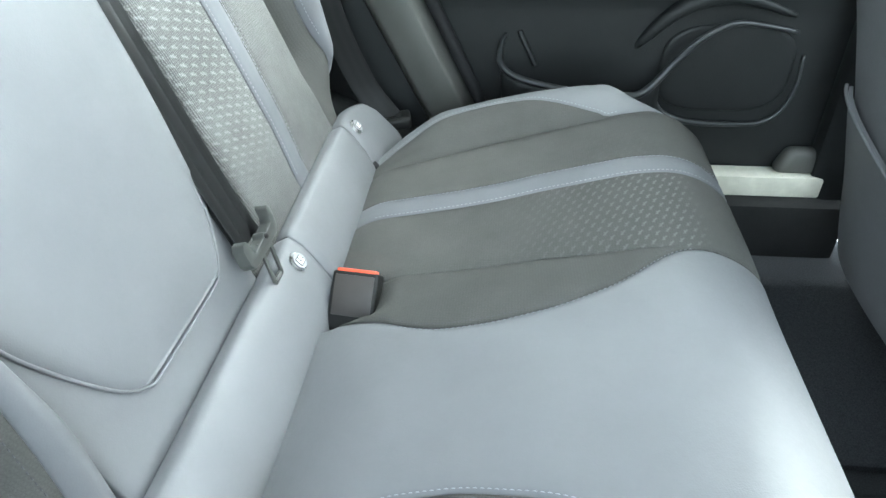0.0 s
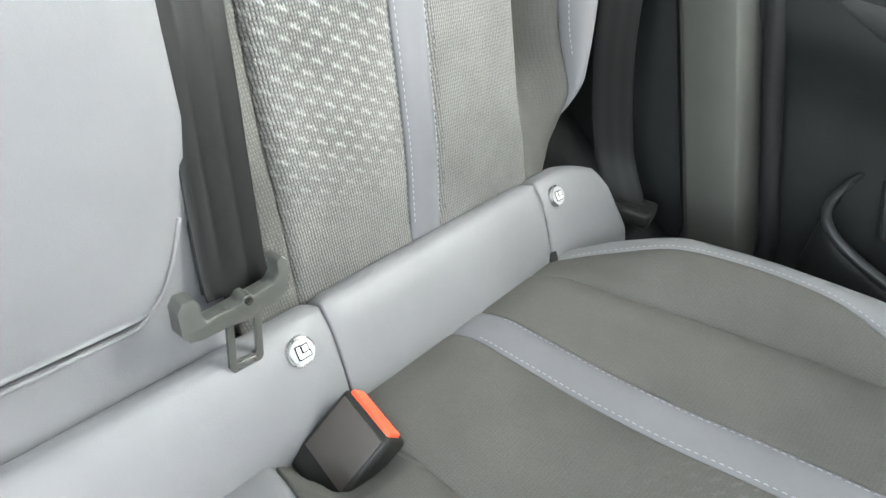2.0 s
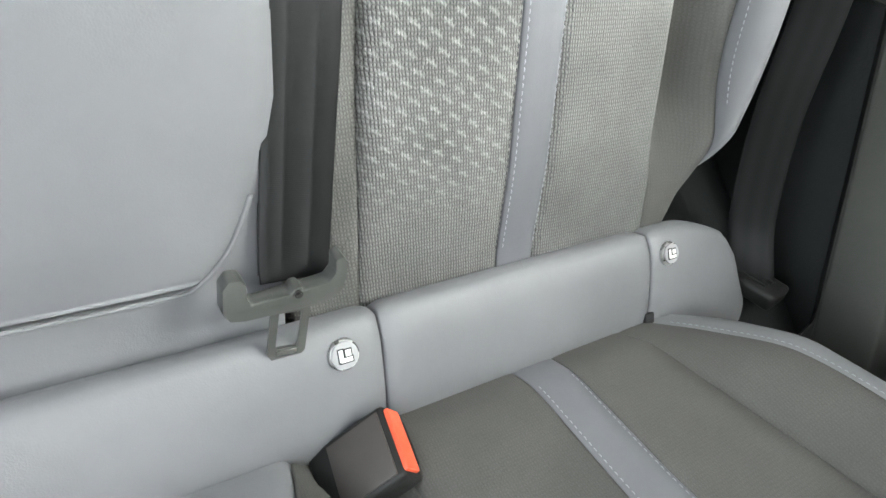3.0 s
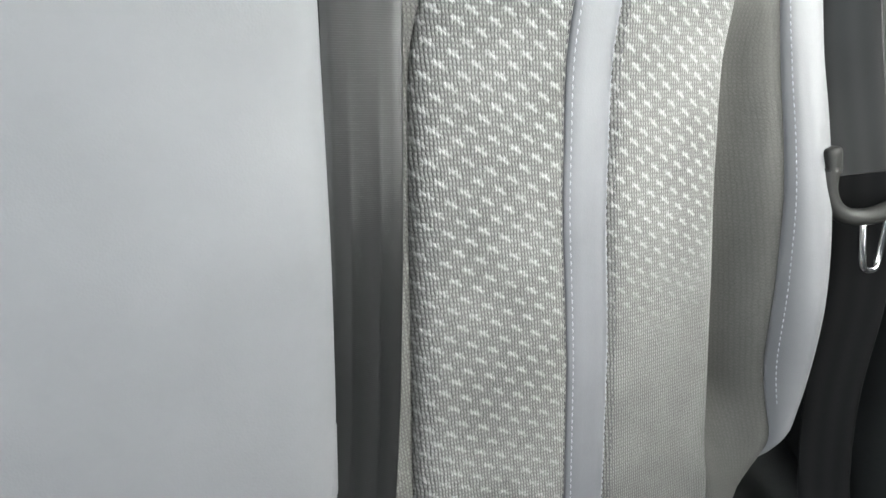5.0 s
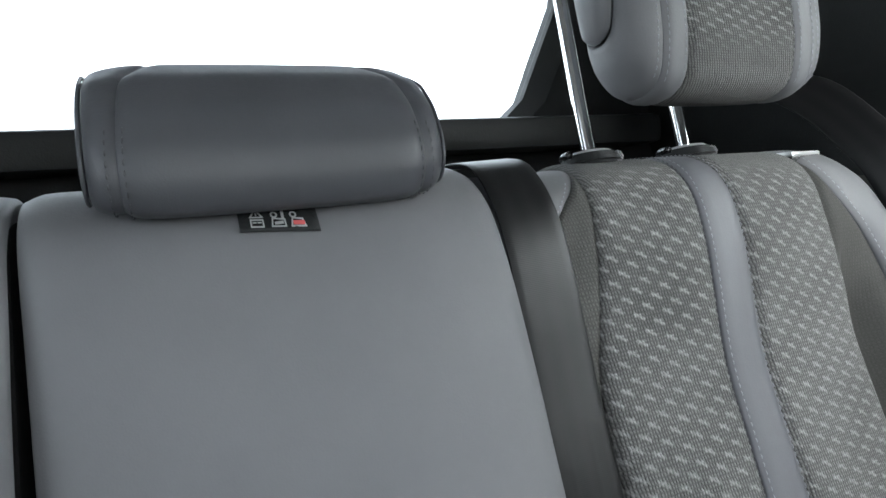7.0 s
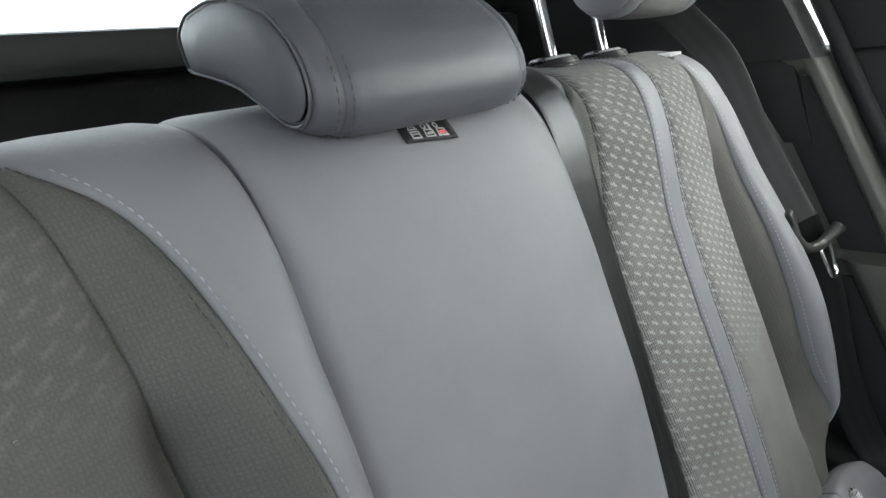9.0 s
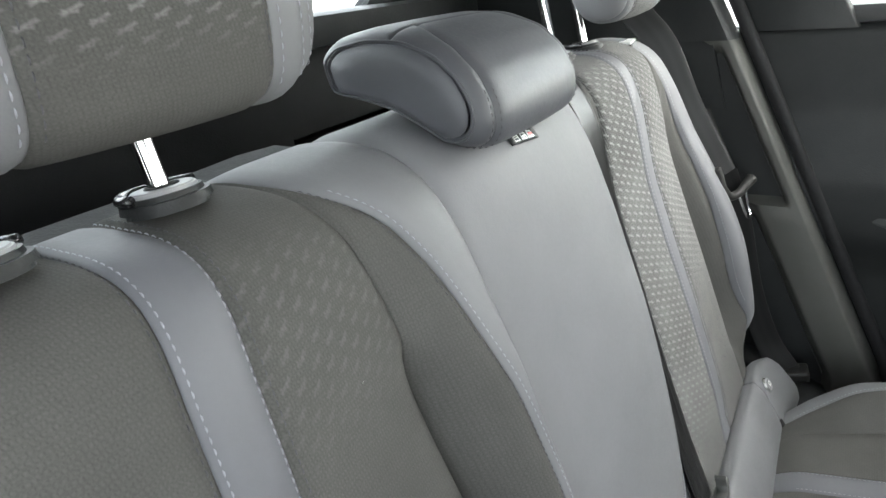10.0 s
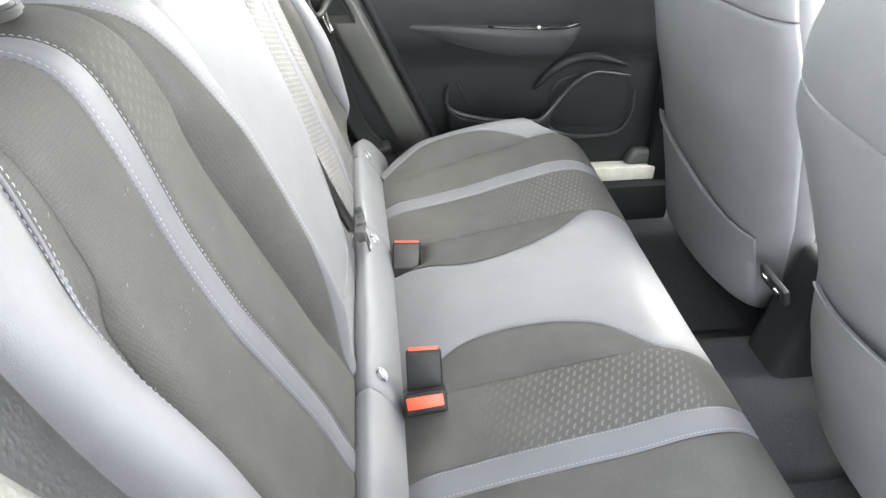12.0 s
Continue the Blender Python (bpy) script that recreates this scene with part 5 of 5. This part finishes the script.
def outer_belt(s):
    t = thing("outer_seat_belt", "black webbing seat belt hanging beside the outer backrest", "seat belt", "rear seat belts", (-0.08, s * 0.56, 0.7))
    o = 0.0 if s > 0 else 0.075
    pts = [(-0.46, s * 0.60, 1.10), (-0.36, s * 0.585, 1.04), (-0.285, s * (0.575 + o), 1.005), (-0.240, s * (0.577 + o), 0.965), (-0.205, s * (0.580 + o), 0.92), (-0.165, s * (0.583 + o), 0.83), (-0.105, s * (0.59 + o), 0.72)]
    strap("upper_webbing", pts, 0.046, 0.0014, WEB, t, "", [(0.2, s * 0.9, 0.2), (0.3, s * 0.8, 0.3), (0.6, s * 0.55, 0.5), (0.75, s * 0.45, 0.4), (0.8, s * 0.45, 0.35), (0.75, s * 0.5, 0.3), (0.6, s * 0.7, 0.2)], 60)
    pts = [(-0.105, s * (0.59 + o), 0.72), (-0.08, s * 0.628, 0.62), (-0.055, s * 0.638, 0.50), (-0.02, s * 0.645, 0.40), (0.02, s * 0.645, 0.34)]
    strap("lower_webbing", pts, 0.046, 0.0014, WEB, t, "", (0.6, s * 0.5, 0.2), 40)
    # hooked tongue cover and a two-pronged steel tongue
    k = 0.075 if s < 0 else -0.002
    hook = smooth_path([(-0.108, s * (0.548 + k), 0.728), (-0.100, s * (0.550 + k), 0.708), (-0.090, s * (0.562 + k), 0.694), (-0.080, s * (0.582 + k), 0.694), (-0.072, s * (0.60 + k), 0.704), (-0.066, s * (0.612 + k), 0.712)], 24)
    va, fa = tube(hook, [0.009 - 0.002 * math.sin(math.pi * i / 24) for i in range(25)], 12)
    mesh_object("tongue_cover", va, fa, BUCKLE, t, "black plastic tongue cover")
    part("cover_lug", block((0.014, 0.016, 0.024), pose(-0.108, s * (0.548 + k), 0.732, s * 12, -18, 0), 0.005, 3), BUCKLE, t)
    loop = smooth_path([(-0.080, s * (0.580 + k), 0.692), (-0.068, s * (0.583 + k), 0.662), (-0.064, s * (0.588 + k), 0.652), (-0.062, s * (0.598 + k), 0.653), (-0.066, s * (0.602 + k), 0.664), (-0.074, s * (0.600 + k), 0.698)], 24)
    va, fa = tube(loop, 0.0028, 10)
    mesh_object("tongue", va, fa, CHROME, t, "bright steel tongue")


outer_belt(1)
outer_belt(-1)


# ---- buckles ----
def buckle(base, top, across, depth, label, wide=0.054, plate=BUCKLE):
    """A buckle whose long axis runs from base to top; across is its width direction."""
    base, top, across = Vector(base), Vector(top), Vector(across).normalized()
    axis = (top - base).normalized()
    across = (across - axis * across.dot(axis)).normalized()
    face = across.cross(axis)
    length = (top - base).length
    m = Matrix(((across[0], face[0], axis[0], base[0]), (across[1], face[1], axis[1], base[1]), (across[2], face[2], axis[2], base[2]), (0, 0, 0, 1)))
    t = thing("belt_buckle", label, "belt buckle", "rear belt buckles", base)
    part("housing", block((wide, depth, length + 0.012), m @ pose(0, 0, length / 2 - 0.006), 0.005, 3, (0.97, 0.92)), BUCKLE, t)
    part("release_button", block((wide - 0.010, depth * 0.55, 0.005), m @ pose(0, depth * 0.12, length + 0.0004), 0.002), RED, t, "orange-red release button")
    part("face_plate", block((0.046, 0.002, length * 0.8), m @ pose(0, depth * 0.485, length * 0.52), 0.0008), plate, t)
    part("slot", block((0.032, depth * 0.14, 0.002), m @ pose(0, -depth * 0.28, length + 0.0001), 0.0005), SEAM, t)


buckle((0.060, 0.149, 0.334), (0.064, 0.188, 0.376), (1, -0.1, 0.05), 0.026, "black seat belt buckle with orange-red button standing in the cushion", 0.056, FACE_GLARE)
buckle((0.066, -0.178, 0.360), (0.066, -0.135, 0.418), (1, 0, 0.1), 0.024, "black seat belt buckle with orange-red button standing upright")
buckle((0.066, -0.185, 0.365), (0.062, -0.218, 0.392), (-1, 0, -0.13), 0.031, "black seat belt buckle with orange-red button leaning outwards", 0.062)


# ---- front seats ----
def front_seat(s):
    c = 0.365 if s > 0 else -0.345
    t = thing("front_seat", "grey leatherette front seat with map pocket on its back", "car seat", "front seats", (0.8, c, 0.05))
    rear = curve([(0.16, 0.775), (0.25, 0.75), (0.43, 0.702), (0.62, 0.642), (0.8, 0.595), (0.9, 0.585), (0.99, 0.605)]) if s > 0 else \
        curve([(0.16, 0.775), (0.24, 0.745), (0.30, 0.715), (0.49, 0.65), (0.64, 0.585), (0.754, 0.528), (0.86, 0.49), (0.93, 0.48), (0.99, 0.50)])
    lean = rear(0.95) - 0.53
    half = curve([(0.16, 0.215), (0.24, 0.245), (0.42, 0.268), (0.6, 0.272), (0.75, 0.268), (0.86, 0.235), (0.93, 0.20), (0.99, 0.13)])
    if s < 0:
        half = curve([(0.16, 0.235), (0.24, 0.275), (0.36, 0.298), (0.5, 0.282), (0.6, 0.292), (0.75, 0.298), (0.86, 0.26), (0.93, 0.22), (0.99, 0.14)])
    thick = curve([(0.16, 0.12), (0.24, 0.15), (0.6, 0.16), (0.86, 0.12), (0.99, 0.06)])

    def surf(y, w):
        q = min(1.0, abs(y - c) / half(w))
        hollow = 0.012 * (1 - q * q) * step(0.2, 0.32, w) * (1 - step(0.5, 0.64, w))
        return Vector((rear(w) + thick(w) * 0.55 * (1 - math.sqrt(max(0, 1 - q ** 3.2))) + hollow, y, w))
    panel("back_cover", surf, lambda w: c - half(w), lambda w: c + half(w), 0.17, 0.80, 40, 60, LEATHER, t, "smooth grey leatherette back", 0.002, 0.004, None, True, True)
    panel("upper_cover", surf, lambda w: c - half(w), lambda w: c + half(w), 0.803, 0.985, 40, 24, LEATHER, t, "grey leatherette shoulder panel", 0.002, 0.004, None, True, True)
    # front half of the backrest
    rings = []
    for i in range(31):
        w = 0.165 + 0.82 * i / 30
        ring = []
        for j in range(28):
            q = 2 * math.pi * j / 28
            cx, sy = math.cos(q), math.sin(q)
            e = lambda v: math.copysign(abs(v) ** 0.6, v)
            ring.append(Vector((rear(w) + thick(w) * 0.62 + 0.4 * thick(w) * e(cx) + 0.012, c + (half(w) - 0.003) * e(sy), w)))
        rings.append(ring)
    loft("back_body", rings, LEATHER, t, "grey leatherette backrest")
    # map pocket
    top = lambda y: (0.44 if s > 0 else 0.55) - 0.07 * step(-0.24, 0.24, s * (c - y))
    verts = []
    nu, nv = 26, 18
    for j in range(nv + 1):
        for i in range(nu + 1):
            y = c + (-1 + 2 * i / nu) * 0.225
            w = 0.19 + (top(y) - 0.19) * j / nv
            p = surf(y, w)
            puff = 0.008 + 0.010 * math.sin(math.pi * i / nu)
            verts.append(p + Vector((-puff, 0, 0)))
    faces = [(j * (nu + 1) + i, (j + 1) * (nu + 1) + i, (j + 1) * (nu + 1) + i + 1, j * (nu + 1) + i + 1) for j in range(nv) for i in range(nu)]
    verts, faces = solid(verts, faces, 0.006, (1, 0, 0))
    mesh_object("map_pocket", verts, faces, LEATHER, t, "grey leatherette map pocket", sharp=60)
    lip = [surf(c + (-1 + 2 * i / 30) * 0.225, top(c + (-1 + 2 * i / 30) * 0.225)) + Vector((-0.012 - 0.01 * math.sin(math.pi * i / 30), 0, 0.002)) for i in range(31)]
    va, fa = tube(lip, 0.0026, 8)
    mesh_object("pocket_edge", va, fa, LEATHER, t, "grey piping along the pocket")
    # seat base and headrest
    part("seat_cushion", block((0.50, 0.50, 0.14), pose(1.10, c, 0.31), 0.05, 4), LEATHER, t)
    part("seat_frame", block((0.42, 0.40, 0.14), pose(1.10, c, 0.17), 0.01), TRIM, t, "black seat frame")
    prof = [(0.50, 0.99), (0.60, 0.985), (0.63, 1.06), (0.60, 1.16), (0.54, 1.17), (0.50, 1.10)]
    prof = [(x + lean, z) for x, z in prof]
    sf = profile_surface(prof, c, 0.12, 0.35)
    panel("headrest_cover", sf, lambda w: c - 0.119, lambda w: c + 0.119, 0, 0.9999, 24, 60, LEATHER, t, "grey leatherette headrest", 0.0, 0.003, None, False, False)
    for k in (1, -1):
        end_cap("headrest_end", sf, c + k * 0.119, k, LEATHER, t)
        va, fa = tube([(0.575 + lean, c + k * 0.06, 0.95), (0.57 + lean, c + k * 0.06, 1.02)], 0.006, 12)
        mesh_object("headrest_post", va, fa, CHROME, t)


front_seat(1)
front_seat(-1)


# ---- centre console with charging ports ----
def console():
    t = thing("centre_console", "black plastic centre console with two charging ports", "console", "", (0.95, 0.02, 0.05))
    part("body", block((0.60, 0.12, 0.36), pose(1.064, 0.035, 0.223), 0.03, 4, (0.88, 0.9)), TRIM, t)
    face = pose(0.752, 0.046, 0.328, 0, -20, 0)
    part("port_panel", block((0.012, 0.088, 0.036), face @ pose(0, 0, 0.004), 0.004), TRIM, t, "black port panel")
    for y in (0.0205, -0.0205):
        port = part("port", block((0.006, 0.022, 0.014), face @ pose(-0.006, y, 0.004), 0.002), CHROME, t, "chrome-rimmed charging port")
        part("opening", block((0.006, 0.016, 0.007), face @ pose(-0.0072, y, 0.004), 0.001), SEAM, port)


console()

# wheel-arch lining and belt anchor covers at the bench ends
for s in (1, -1):
    def arch(u, v):
        x = -0.42 + 0.62 * v
        y = 0.50 + 0.23 * u
        z = 0.345 - 0.10 * step(-0.05, 0.2, x) - 0.02 * u - 0.05 * (1 - step(0.56, 0.63, y)) + 0.12 * step(0.0, -0.3, x) * step(0.6, 0.64, y)
        return Vector((x, s * y, z))
    a, b = sheet(12, 24, arch)
    a, b = solid(a, b, 0.25, (0, 0, -1))
    tagged(mesh_object("trim_wheel_arch" if s > 0 else "trim_wheel_arch_near", a, b, TRIM, sharp=60), "black plastic wheel arch lining beside the bench", "trim", "", "structure")
    t = thing("belt_anchor_cover", "black plastic seat belt anchor cover beside the bench", "belt anchor", "belt anchor covers", (0.03, s * 0.64, 0.34))
    part("cover", block((0.07, 0.04, 0.02), pose(0.02, s * 0.65, 0.334, 0, -8, s * 10), 0.006, 3), BUCKLE, t)
    for k in range(4):
        part("rib", block((0.036, 0.0025, 0.002), pose(0.02, s * 0.65 + (k - 1.5) * 0.006, 0.3445, 0, -8, s * 10), 0.0005), BUCKLE, t)


# ---- seen small through the rear window ----
def distant_sign():
    t = thing("street_sign", "small blue and white sign on a grey pole behind the car", "sign", "", (-8.05, 2.68, -0.28))
    part("pole", drum(0.03, 0.03, 2.9, pose(-8.06, 2.68, 1.17), 0, 16), STEEL, t, "grey steel pole")
    part("board", block((0.03, 0.29, 0.36), pose(-8.0, 2.68, 2.32), 0.006), SIGN_BLUE, t, "blue sign board")
    part("white_band", block((0.008, 0.27, 0.12), pose(-7.985, 2.68, 2.40), 0.002), WHITE, t)


distant_sign()
